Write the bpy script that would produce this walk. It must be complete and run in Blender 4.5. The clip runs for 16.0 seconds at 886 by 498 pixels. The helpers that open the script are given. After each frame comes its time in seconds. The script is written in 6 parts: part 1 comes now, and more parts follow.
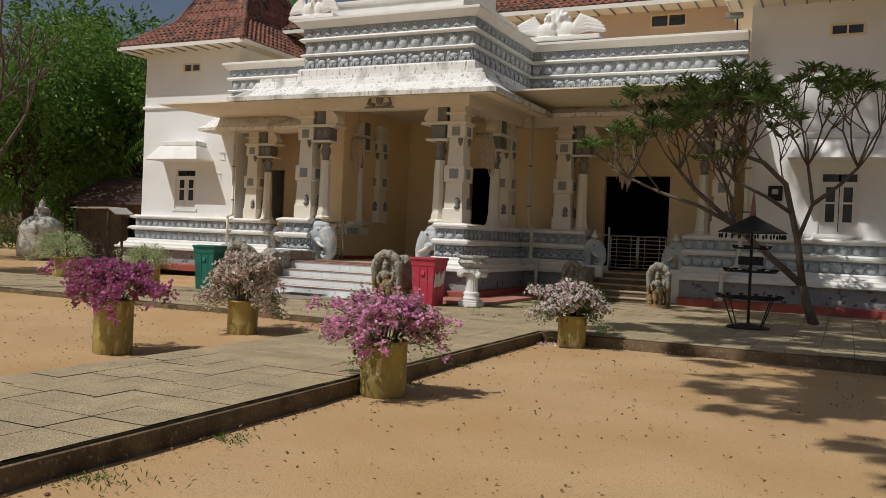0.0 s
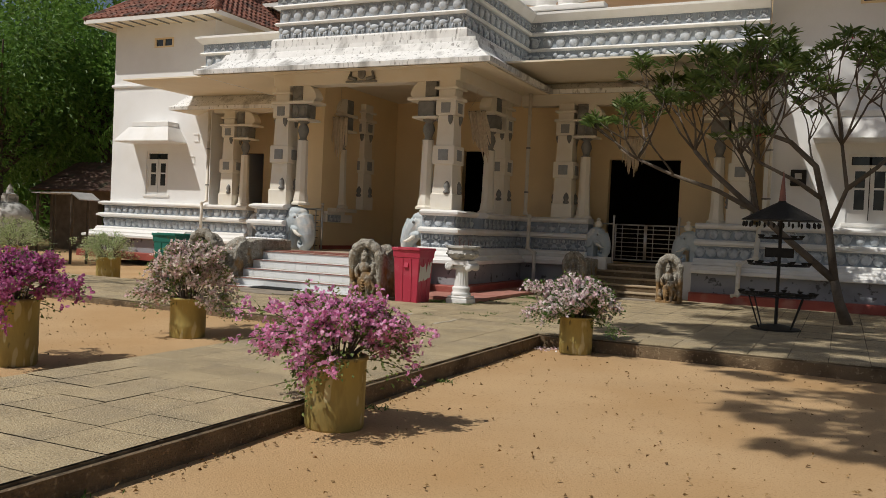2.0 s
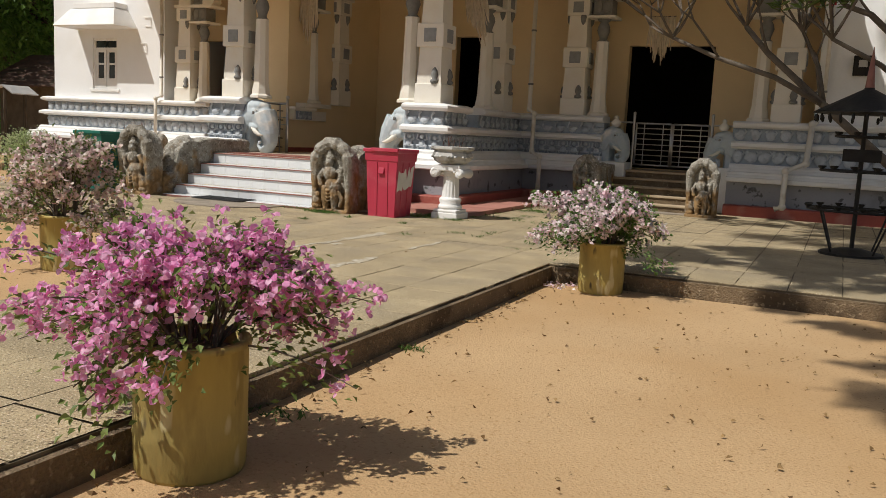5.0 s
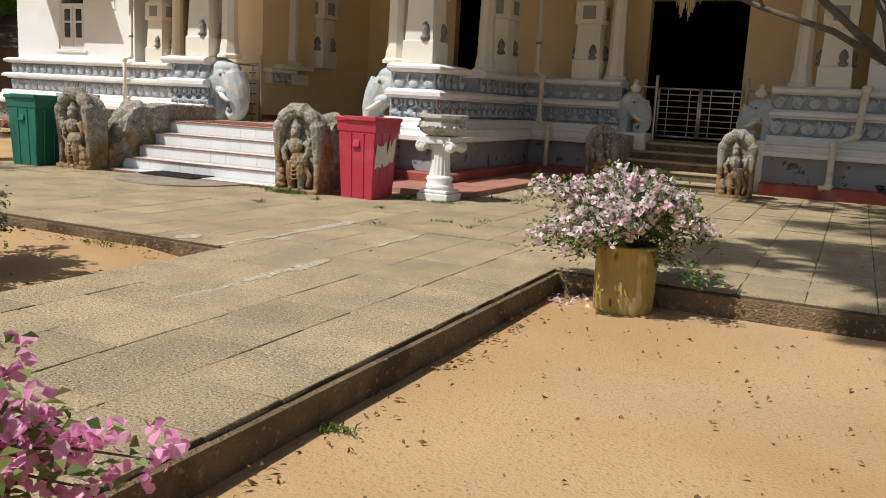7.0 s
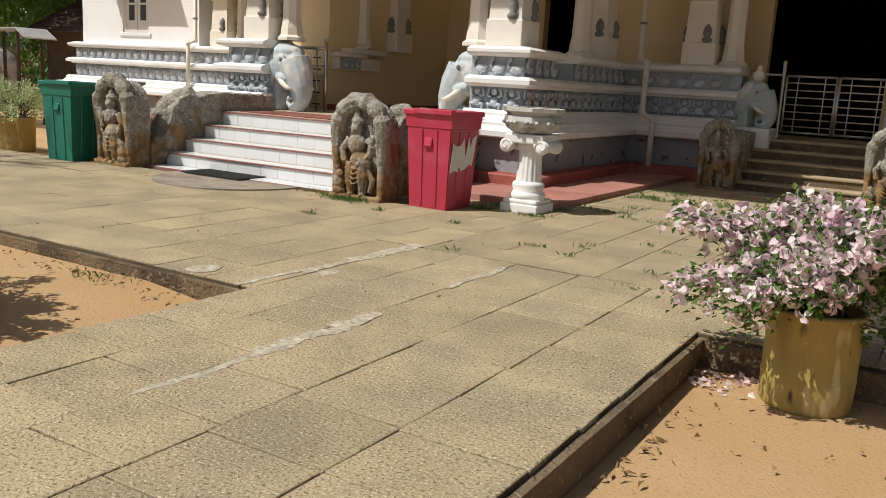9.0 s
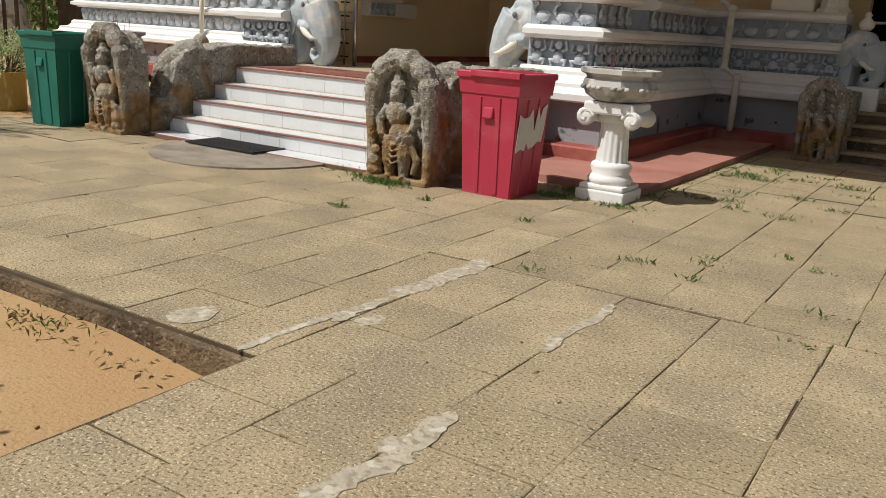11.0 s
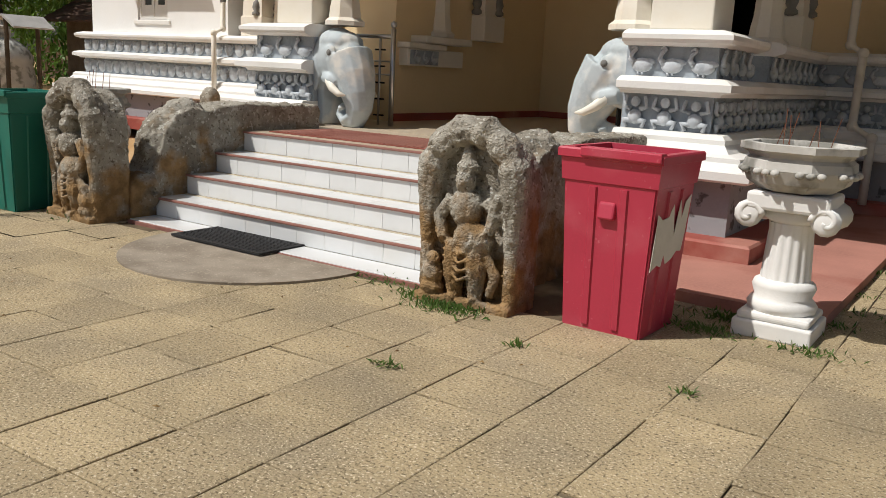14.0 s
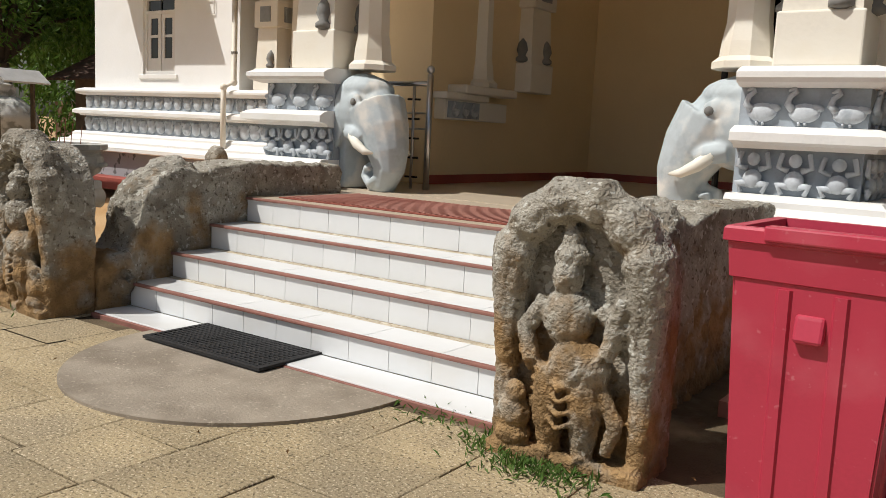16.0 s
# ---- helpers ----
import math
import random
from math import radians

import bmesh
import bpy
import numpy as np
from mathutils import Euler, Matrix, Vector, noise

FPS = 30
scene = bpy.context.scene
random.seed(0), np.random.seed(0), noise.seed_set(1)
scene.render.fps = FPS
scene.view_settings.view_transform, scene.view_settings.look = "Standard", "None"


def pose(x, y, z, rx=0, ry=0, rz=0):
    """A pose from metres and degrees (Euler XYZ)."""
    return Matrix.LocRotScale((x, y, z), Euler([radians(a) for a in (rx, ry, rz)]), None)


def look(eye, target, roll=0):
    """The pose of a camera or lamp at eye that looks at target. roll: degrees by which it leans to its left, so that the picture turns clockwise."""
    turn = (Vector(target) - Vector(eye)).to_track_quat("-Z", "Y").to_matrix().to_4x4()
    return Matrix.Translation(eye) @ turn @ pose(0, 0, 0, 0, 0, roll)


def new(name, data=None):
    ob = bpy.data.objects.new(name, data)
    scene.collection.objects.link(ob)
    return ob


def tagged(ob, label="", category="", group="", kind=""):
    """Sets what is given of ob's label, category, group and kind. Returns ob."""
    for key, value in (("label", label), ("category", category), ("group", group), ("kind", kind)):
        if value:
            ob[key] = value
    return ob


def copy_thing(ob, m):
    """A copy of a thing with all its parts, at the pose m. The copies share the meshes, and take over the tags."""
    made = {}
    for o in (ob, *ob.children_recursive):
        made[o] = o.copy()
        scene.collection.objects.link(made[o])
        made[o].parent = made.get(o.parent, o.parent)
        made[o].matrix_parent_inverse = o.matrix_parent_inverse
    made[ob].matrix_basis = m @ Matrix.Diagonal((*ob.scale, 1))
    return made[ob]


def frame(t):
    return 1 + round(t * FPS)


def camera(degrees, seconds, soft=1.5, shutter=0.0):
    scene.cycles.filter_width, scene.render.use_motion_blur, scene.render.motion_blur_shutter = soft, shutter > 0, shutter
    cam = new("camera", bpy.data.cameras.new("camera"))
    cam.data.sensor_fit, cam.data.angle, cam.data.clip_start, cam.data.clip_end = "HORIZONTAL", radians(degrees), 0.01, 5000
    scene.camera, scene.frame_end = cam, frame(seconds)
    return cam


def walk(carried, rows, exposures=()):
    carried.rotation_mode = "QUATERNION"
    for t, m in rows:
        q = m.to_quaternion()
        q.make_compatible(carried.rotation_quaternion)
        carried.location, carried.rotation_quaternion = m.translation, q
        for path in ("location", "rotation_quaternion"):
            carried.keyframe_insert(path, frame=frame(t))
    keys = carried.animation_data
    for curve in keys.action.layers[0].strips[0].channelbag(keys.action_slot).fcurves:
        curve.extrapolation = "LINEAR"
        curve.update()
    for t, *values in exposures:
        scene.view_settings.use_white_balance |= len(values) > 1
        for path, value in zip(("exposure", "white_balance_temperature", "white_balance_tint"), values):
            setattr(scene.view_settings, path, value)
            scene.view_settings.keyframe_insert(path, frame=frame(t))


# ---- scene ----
cam = camera(55.3, 16.0, soft=0.75)
METRES, EYE, TILT, LEAN, TURN = 16.5, 1.55, 0.0, 0.0, 25.5
ROWS = [
    (0.0, 0.0, 0.0, 0.0, 0.03, -0.71, -2.46),
    (0.5, 0.0057, 0.0309, -0.0014, 0.04, -0.92, -2.49),
    (1.0, 0.0098, 0.0662, -0.0014, -0.02, -1.12, -2.49),
    (1.5, 0.0103, 0.0966, -0.0002, -0.05, -1.27, -2.57),
    (2.0, 0.0141, 0.1313, -0.0023, -0.13, -1.36, -2.64),
    (2.5, 0.0127, 0.1684, -0.004, -0.21, -1.42, -2.7),
    (3.0, 0.011, 0.2004, -0.005, -0.29, -1.68, -2.8),
    (3.5, 0.0116, 0.2376, -0.0061, -0.34, -2.1, -2.89),
    (4.0, 0.0118, 0.2761, -0.0078, -0.41, -3.54, -2.96),
    (4.5, 0.0206, 0.3059, -0.0104, -0.36, -5.94, -3.0),
    (7.0, 0.0485, 0.4729, -0.0117, 0.51, -9.87, -3.02),
    (7.5, 0.0531, 0.5036, -0.0107, 2.4, -10.13, -2.86),
    (8.0, 0.0504, 0.5319, -0.0099, 3.95, -10.39, -2.88),
    (8.5, 0.0473, 0.5622, -0.0106, 5.03, -10.73, -3.16),
    (9.0, 0.0402, 0.5972, -0.0099, 5.91, -11.03, -3.24),
    (9.5, 0.0312, 0.6254, -0.0097, 6.54, -11.23, -3.23),
    (12.0, -0.0095, 0.7658, -0.001, 8.11, -16.83, -3.26),
    (12.5, -0.018, 0.7889, -0.0002, 8.36, -16.9, -3.12),
    (13.0, -0.023, 0.8115, -0.0015, 8.6, -16.04, -3.02),
    (13.5, -0.0309, 0.8374, -0.0027, 8.79, -14.07, -2.97),
    (14.0, -0.0398, 0.8636, -0.003, 9.02, -11.89, -2.88),
    (14.5, -0.0407, 0.8897, -0.0044, 9.26, -9.88, -2.76),
    (15.0, -0.0473, 0.9162, -0.0053, 9.48, -7.98, -2.68),
    (15.5, -0.0602, 0.9465, -0.0063, 9.57, -7.59, -2.75),
    (16.0, -0.0762, 0.9724, -0.0096, 10.05, -7.82, -2.81),
]
walk(cam, [(t, pose(0, 0, EYE, TILT, LEAN, TURN) @ pose(METRES * x, METRES * y, METRES * z, 90 + pitch, roll, yaw)) for t, x, y, z, yaw, pitch, roll in ROWS],
     exposures=[(0.0, -0.6), (3.5, -0.42), (4.5, -0.32), (7.0, -0.1), (10.0, -0.18), (12.5, -0.28), (16.0, -0.17)])

# ---- light ----
SUN_DIR = Vector((-0.42, -0.56, 1.0)).normalized()
world = bpy.data.worlds.new("world")
scene.world = world
world.use_nodes = True
wn = world.node_tree
sky = wn.nodes.new("ShaderNodeTexSky")
sky.sky_type, sky.sun_disc = "NISHITA", False
sky.sun_elevation = math.asin(SUN_DIR.z)
sky.sun_rotation = math.atan2(SUN_DIR.x, SUN_DIR.y)
sky.dust_density, sky.air_density = 3.0, 1.0
wn.links.new(sky.outputs[0], wn.nodes["Background"].inputs[0])
wn.nodes["Background"].inputs[1].default_value = 0.073
sun_data = bpy.data.lights.new("sun", "SUN")
sun_data.energy, sun_data.angle, sun_data.color = 4.6, radians(0.6), (1.0, 0.96, 0.895)
sun = new("sun", sun_data)
sun.matrix_world = look(Vector((0, 0, 30)), Vector((0, 0, 30)) - SUN_DIR)


# ---- materials ----
def mat(name, base, rough=0.8, metal=0.0, var=0.25, scale=3.0, fine=40.0, bump=0.2, dist=0.01, tint=None, stain=None,
        stain_scale=1.5, stain_at=0.55, stain_soft=0.12, rand=0.0, grime=None, spec=0.3, stretch=(1, 1, 1), world_space=True, speck=None, speck_scale=90.0, speck_at=0.5, chip=None, chip_scale=130.0, chip_at=0.6, low=None):
    """base colour with broad and fine variation, an optional stain colour in patches, and bump."""
    m = bpy.data.materials.new(name)
    m.use_nodes = True
    nt = m.node_tree
    N, L = nt.nodes.new, nt.links.new
    b = nt.nodes["Principled BSDF"]
    b.inputs["Roughness"].default_value, b.inputs["Metallic"].default_value = rough, metal
    b.inputs["Specular IOR Level"].default_value = spec
    if world_space:
        src = N("ShaderNodeNewGeometry").outputs["Position"]
    else:
        src = N("ShaderNodeTexCoord").outputs["Object"]
    mp = N("ShaderNodeMapping")
    mp.inputs["Scale"].default_value = stretch
    L(src, mp.inputs[0])

    def tex(sc, detail=5.0):
        t = N("ShaderNodeTexNoise")
        t.inputs["Scale"].default_value, t.inputs["Detail"].default_value = sc, detail
        L(mp.outputs[0], t.inputs["Vector"])
        return t.outputs["Fac"]

    def mix(fac, a, c, mode="MIX"):
        x = N("ShaderNodeMix")
        x.data_type, x.blend_type = "RGBA", mode
        for sock, v in ((x.inputs["Factor"], fac), (x.inputs["A"], a), (x.inputs["B"], c)):
            if hasattr(v, "links"):
                L(v, sock)
            else:
                sock.default_value = v if isinstance(v, float) else (*v[:3], 1)
        return x.outputs["Result"]

    def ramp(fac, lo, hi):
        r = N("ShaderNodeMapRange")
        r.inputs["From Min"].default_value, r.inputs["From Max"].default_value = lo, hi
        L(fac, r.inputs["Value"])
        return r.outputs["Result"]

    base = Vector(base)
    dark = base * (1 - var)
    light = Vector([min(1, c * (1 + var * 0.6)) for c in base]) if tint is None else Vector(tint)
    col = mix(ramp(tex(scale), 0.35, 0.65), dark, light)
    col = mix(ramp(tex(fine, 3.0), 0.3, 0.7), col, base) if var else col
    if stain is not None:
        col = mix(ramp(tex(stain_scale, 8.0), stain_at, stain_at + stain_soft), col, stain)
    if grime is not None:
        col = mix(ramp(tex(stain_scale * 5.3, 6.0), stain_at + 0.05, stain_at + 0.1), col, grime)
    if speck is not None:
        col = mix(ramp(tex(speck_scale, 2.0), speck_at, speck_at + 0.14), col, speck)
    if chip is not None:
        col = mix(ramp(tex(chip_scale, 1.0), chip_at, chip_at + 0.06), col, chip)
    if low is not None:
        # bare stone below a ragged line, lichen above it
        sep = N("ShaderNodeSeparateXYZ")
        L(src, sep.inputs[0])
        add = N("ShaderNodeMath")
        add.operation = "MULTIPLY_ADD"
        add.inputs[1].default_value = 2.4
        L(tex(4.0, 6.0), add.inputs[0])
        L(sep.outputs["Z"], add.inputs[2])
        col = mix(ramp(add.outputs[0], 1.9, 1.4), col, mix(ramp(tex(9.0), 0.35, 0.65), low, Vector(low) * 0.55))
    if rand:
        oi = N("ShaderNodeObjectInfo")
        k = N("ShaderNodeMapRange")
        k.inputs["To Min"].default_value, k.inputs["To Max"].default_value = 1 - rand, 1 + rand
        L(oi.outputs["Random"], k.inputs["Value"])
        hs = N("ShaderNodeHueSaturation")
        L(k.outputs["Result"], hs.inputs["Value"])
        L(col, hs.inputs["Color"])
        col = hs.outputs["Color"]
    L(col, b.inputs["Base Color"])
    if bump:
        bp = N("ShaderNodeBump")
        bp.inputs["Strength"].default_value, bp.inputs["Distance"].default_value = bump, dist
        L(tex(fine, 8.0), bp.inputs["Height"])
        L(bp.outputs[0], b.inputs["Normal"])
    return m


def leaf_mat(name, c1, c2, rough=0.5, trans=0.25):
    """foliage: colour varies leaf by leaf, light passes through a little."""
    m = bpy.data.materials.new(name)
    m.use_nodes = True
    nt = m.node_tree
    b = nt.nodes["Principled BSDF"]
    b.inputs["Roughness"].default_value = rough
    b.inputs["Specular IOR Level"].default_value = 0.3
    g = nt.nodes.new("ShaderNodeNewGeometry")
    x = nt.nodes.new("ShaderNodeMix")
    x.data_type = "RGBA"
    x.inputs["A"].default_value, x.inputs["B"].default_value = (*c1, 1), (*c2, 1)
    nt.links.new(g.outputs["Random Per Island"], x.inputs["Factor"])
    nt.links.new(x.outputs["Result"], b.inputs["Base Color"])
    t = nt.nodes.new("ShaderNodeBsdfTranslucent")
    nt.links.new(x.outputs["Result"], t.inputs["Color"])
    s = nt.nodes.new("ShaderNodeMixShader")
    s.inputs[0].default_value = trans
    nt.links.new(b.outputs[0], s.inputs[1])
    nt.links.new(t.outputs[0], s.inputs[2])
    nt.links.new(s.outputs[0], nt.nodes["Material Output"].inputs["Surface"])
    return m


SAND = mat("sand", (0.49, 0.33, 0.175), 0.95, var=0.12, scale=0.6, fine=60, bump=0.6, dist=0.012, stain=(0.43, 0.265, 0.12), stain_scale=0.5, stain_at=0.42, stain_soft=0.3, speck=(0.38, 0.235, 0.11), speck_scale=45, speck_at=0.56)
SLAB = mat("paving_concrete", (0.40, 0.318, 0.192), 0.9, var=0.3, scale=2.0, fine=60, bump=0.9, dist=0.013, stain=(0.30, 0.245, 0.16), stain_scale=1.5, stain_at=0.46, stain_soft=0.22, rand=0.10, speck=(0.15, 0.115, 0.068), speck_scale=62, speck_at=0.54, chip=(0.57, 0.485, 0.345), chip_scale=80, chip_at=0.61)
KERB = mat("kerb_concrete", (0.21, 0.152, 0.092), 0.95, var=0.4, scale=3, fine=50, bump=1.0, dist=0.03, stain=(0.105, 0.075, 0.046), stain_scale=2.0, stain_at=0.5, speck=(0.36, 0.28, 0.18), speck_scale=22, speck_at=0.6)
SOIL = mat("joint_soil", (0.12, 0.09, 0.055), 1.0, var=0.5, scale=4, fine=80, bump=0.6, stain=(0.32, 0.26, 0.17), stain_scale=1.3, stain_at=0.58, stain_soft=0.1)
PATCH = mat("cement_patch", (0.46, 0.405, 0.31), 0.9, var=0.3, scale=9, fine=60, bump=0.5, speck=(0.31, 0.255, 0.175), speck_scale=30, speck_at=0.5, chip=(0.56, 0.52, 0.43), chip_scale=14, chip_at=0.6)
WHITE = mat("white_limewash", (0.83, 0.835, 0.83), 0.75, var=0.05, scale=1.2, fine=30, bump=0.12, stain=(0.77, 0.765, 0.74), stain_scale=0.8, stain_at=0.5, stain_soft=0.3)
PLINTH = mat("plinth_white_paint", (0.80, 0.795, 0.775), 0.7, var=0.08, scale=2.5, fine=35, bump=0.2, stain=(0.71, 0.69, 0.64), stain_scale=1.6, stain_at=0.5, stain_soft=0.3)
CREAM = mat("cream_column_paint", (0.80, 0.765, 0.68), 0.7, var=0.06, scale=2.0, fine=30, bump=0.12, stain=(0.73, 0.67, 0.55), stain_scale=2.0, stain_at=0.5, stain_soft=0.3)
TAN = mat("tan_wall_paint", (0.82, 0.66, 0.41), 0.6, var=0.06, scale=0.8, fine=25, bump=0.1, stain=(0.76, 0.60, 0.36), stain_scale=0.7, stain_at=0.45, stain_soft=0.3)
PEACH = mat("peach_wall_paint", (0.74, 0.56, 0.41), 0.8, var=0.06, scale=0.8, fine=25, bump=0.1)
EAVE = mat("weathered_eave", (0.79, 0.79, 0.775), 0.9, var=0.1, scale=3, fine=30, bump=0.4, stain=(0.33, 0.325, 0.31), stain_scale=0.9, stain_at=0.54, stain_soft=0.16, speck=(0.30, 0.295, 0.28), speck_scale=7, speck_at=0.58, stretch=(2.2, 2.2, 0.8))
SOFFIT = mat("cream_soffit", (0.80, 0.72, 0.57), 0.8, var=0.06, scale=1.5, bump=0.1)
BLUE = mat("grey_blue_frieze_paint", (0.36, 0.41, 0.46), 0.75, var=0.2, scale=6, fine=40, bump=0.2, stain=(0.26, 0.29, 0.32), stain_scale=4)
RELIEF = mat("relief_pale_grey_paint", (0.52, 0.56, 0.60), 0.7, var=0.2, scale=9, fine=60, bump=0.2, rand=0.08, stain=(0.36, 0.40, 0.44), stain_scale=7)
PANELGREY = mat("grey_panel_paint", (0.30, 0.315, 0.32), 0.8, var=0.15, scale=9, fine=50, bump=0.2)
GREYORN = mat("grey_ornament_paint", (0.22, 0.22, 0.21), 0.8, var=0.25, scale=9, fine=50, bump=0.3)
DADO = mat("grey_dado_paint", (0.33, 0.34, 0.36), 0.8, var=0.12, scale=1.5, fine=30, bump=0.15, stain=(0.25, 0.26, 0.27), stain_scale=1.2, grime=(0.12, 0.12, 0.12))
RED = mat("red_floor_paint", (0.34, 0.085, 0.065), 0.6, var=0.2, scale=2, fine=40, bump=0.15, stain=(0.42, 0.19, 0.15), stain_scale=1.3)
PINKRED = mat("faded_red_cement", (0.42, 0.20, 0.16), 0.75, var=0.2, scale=2, fine=40, bump=0.2, stain=(0.33, 0.13, 0.10), stain_scale=1.3)
TILE_W = mat("white_glazed_tile", (0.70, 0.715, 0.72), 0.25, var=0.03, scale=3, fine=20, bump=0.03, rand=0.03, spec=0.5, stain=(0.66, 0.65, 0.62), stain_scale=2.5, stain_soft=0.3)
NOSING = mat("terracotta_nosing", (0.27, 0.125, 0.10), 0.6, var=0.25, scale=8, bump=0.1)
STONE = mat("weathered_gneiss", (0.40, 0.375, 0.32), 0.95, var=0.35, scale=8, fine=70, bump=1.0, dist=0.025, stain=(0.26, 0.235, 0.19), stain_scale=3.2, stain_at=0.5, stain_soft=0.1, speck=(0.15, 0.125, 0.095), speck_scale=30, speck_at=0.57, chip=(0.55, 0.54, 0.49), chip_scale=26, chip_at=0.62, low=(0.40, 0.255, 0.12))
STEPSTONE = mat("worn_step_cement", (0.42, 0.33, 0.22), 0.9, var=0.25, scale=4, fine=50, bump=0.4, stain=(0.28, 0.21, 0.14), stain_scale=2)
MOON = mat("moonstone_cement", (0.31, 0.265, 0.21), 0.9, var=0.3, scale=3, fine=60, bump=0.5, stain=(0.21, 0.175, 0.135), stain_scale=2.6, stain_at=0.46, stain_soft=0.2, speck=(0.40, 0.35, 0.28), speck_scale=40, speck_at=0.6)
ELE = mat("elephant_paint", (0.47, 0.53, 0.56), 0.65, var=0.15, scale=5, fine=25, bump=0.15, stain=(0.70, 0.69, 0.65), stain_scale=3.0, stain_at=0.53)
IVORY = mat("ivory_paint", (0.80, 0.77, 0.68), 0.5, var=0.05, bump=0.05)
PLASTIC_R = mat("red_plastic", (0.45, 0.035, 0.07), 0.42, var=0.1, scale=2.5, fine=60, bump=0.06, spec=0.5, stain=(0.50, 0.08, 0.115), stain_scale=3, stain_soft=0.25, speck=(0.55, 0.17, 0.2), speck_scale=28, speck_at=0.68)
PLASTIC_G = mat("green_plastic", (0.012, 0.16, 0.12), 0.45, var=0.12, scale=2.5, fine=60, bump=0.06, spec=0.5)
STICKER = mat("torn_paper_label", (0.66, 0.63, 0.57), 0.8, var=0.08, scale=9, bump=0.15)
RUBBER = mat("black_rubber", (0.025, 0.025, 0.026), 0.7, var=0.3, bump=0.2)
POT = mat("ochre_painted_pot", (0.40, 0.315, 0.10), 0.6, var=0.25, scale=4, fine=40, bump=0.3, stain=(0.27, 0.205, 0.07), stain_scale=5, stain_at=0.5, stain_soft=0.16, stretch=(1, 1, 0.3), speck=(0.07, 0.055, 0.035), speck_scale=16, speck_at=0.66, chip=(0.52, 0.45, 0.24), chip_scale=11, chip_at=0.62)
ROOF = mat("clay_roof_tile", (0.25, 0.105, 0.075), 0.85, var=0.5, scale=5, fine=30, bump=0.3, stain=(0.085, 0.055, 0.045), stain_scale=1.8, stain_at=0.46, stain_soft=0.16, speck=(0.33, 0.19, 0.14), speck_scale=6, speck_at=0.57)
ROOF_OLD = mat("old_mossy_tile", (0.10, 0.06, 0.045), 0.9, var=0.4, scale=4, fine=30, bump=0.4, stain=(0.06, 0.055, 0.035), stain_scale=2)
WOODW = mat("white_window_paint", (0.79, 0.78, 0.75), 0.5, var=0.05, scale=4, bump=0.08)
GLASS = mat("dark_window_glass", (0.035, 0.04, 0.045), 0.08, var=0.2, scale=3, bump=0.02, spec=0.6)
# Near-black so rooms behind openings look unlit; the shade is in the colour.
SHADE_BLACK = mat("painted_room_shade", (0.012, 0.009, 0.007), 0.9, var=0.3, scale=1, bump=0.0)
STEEL = mat("stainless_steel", (0.55, 0.55, 0.55), 0.3, metal=1.0, var=0.1, bump=0.03)
IRON = mat("black_iron", (0.03, 0.028, 0.025), 0.6, var=0.3, scale=9, bump=0.3, metal=0.3)
PVC = mat("white_pvc_pipe", (0.72, 0.68, 0.60), 0.5, var=0.08, scale=4, bump=0.05, stain=(0.60, 0.55, 0.46), stain_scale=3)
BARK = mat("grey_bark", (0.14, 0.115, 0.09), 0.95, var=0.35, scale=7, fine=40, bump=0.6, dist=0.02)
BARKD = mat("dark_bark", (0.09, 0.07, 0.05), 0.95, var=0.35, scale=5, fine=30, bump=0.6, dist=0.02)
MACRAME = mat("cotton_hanging", (0.62, 0.53, 0.40), 0.95, var=0.2, scale=12, bump=0.3)
ASH = mat("ash", (0.25, 0.22, 0.19), 1.0, var=0.4, scale=20, bump=0.5)
STICK = mat("incense_stick", (0.18, 0.07, 0.04), 0.8, var=0.2, bump=0.0)
CARPET = mat("red_coir_carpet", (0.24, 0.07, 0.05), 0.95, var=0.3, scale=40, fine=120, bump=0.8, dist=0.01)
FLOOR_T = mat("polished_floor", (0.52, 0.44, 0.34), 0.35, var=0.1, scale=2, bump=0.03, spec=0.5)
MUD = mat("old_brick_wall", (0.17, 0.125, 0.085), 0.95, var=0.4, scale=3, fine=20, bump=0.8, dist=0.03)
TIN = mat("grey_tin_sheet", (0.45, 0.45, 0.44), 0.5, metal=0.3, var=0.2, scale=4, bump=0.1)
STUPA = mat("grey_limewash", (0.52, 0.51, 0.48), 0.9, var=0.2, scale=3, bump=0.3, stain=(0.24, 0.235, 0.21), stain_scale=4, stain_at=0.5)
L_DARK = leaf_mat("tree_leaf_dark", (0.06, 0.13, 0.022), (0.15, 0.27, 0.05), 0.45, 0.35)
L_MID = leaf_mat("tree_leaf_mid", (0.09, 0.19, 0.03), (0.20, 0.34, 0.065), 0.45, 0.4)
L_PLUM = leaf_mat("frangipani_leaf", (0.07, 0.125, 0.03), (0.19, 0.26, 0.075), 0.4, 0.35)
L_BOUG = leaf_mat("bougainvillea_leaf", (0.10, 0.16, 0.04), (0.27, 0.32, 0.10), 0.5, 0.35)
L_VARI = leaf_mat("variegated_leaf", (0.25, 0.38, 0.12), (0.72, 0.75, 0.50))
L_GRASS = leaf_mat("grass_blade", (0.06, 0.13, 0.025), (0.14, 0.22, 0.05))
L_DRY = leaf_mat("dry_leaf", (0.12, 0.065, 0.025), (0.34, 0.22, 0.09), 0.8, 0.1)
F_PINK = leaf_mat("pink_bract", (0.82, 0.28, 0.58), (0.94, 0.62, 0.81), 0.6, 0.45)
F_MAG = leaf_mat("magenta_bract", (0.40, 0.08, 0.24), (0.60, 0.22, 0.42), 0.6, 0.35)
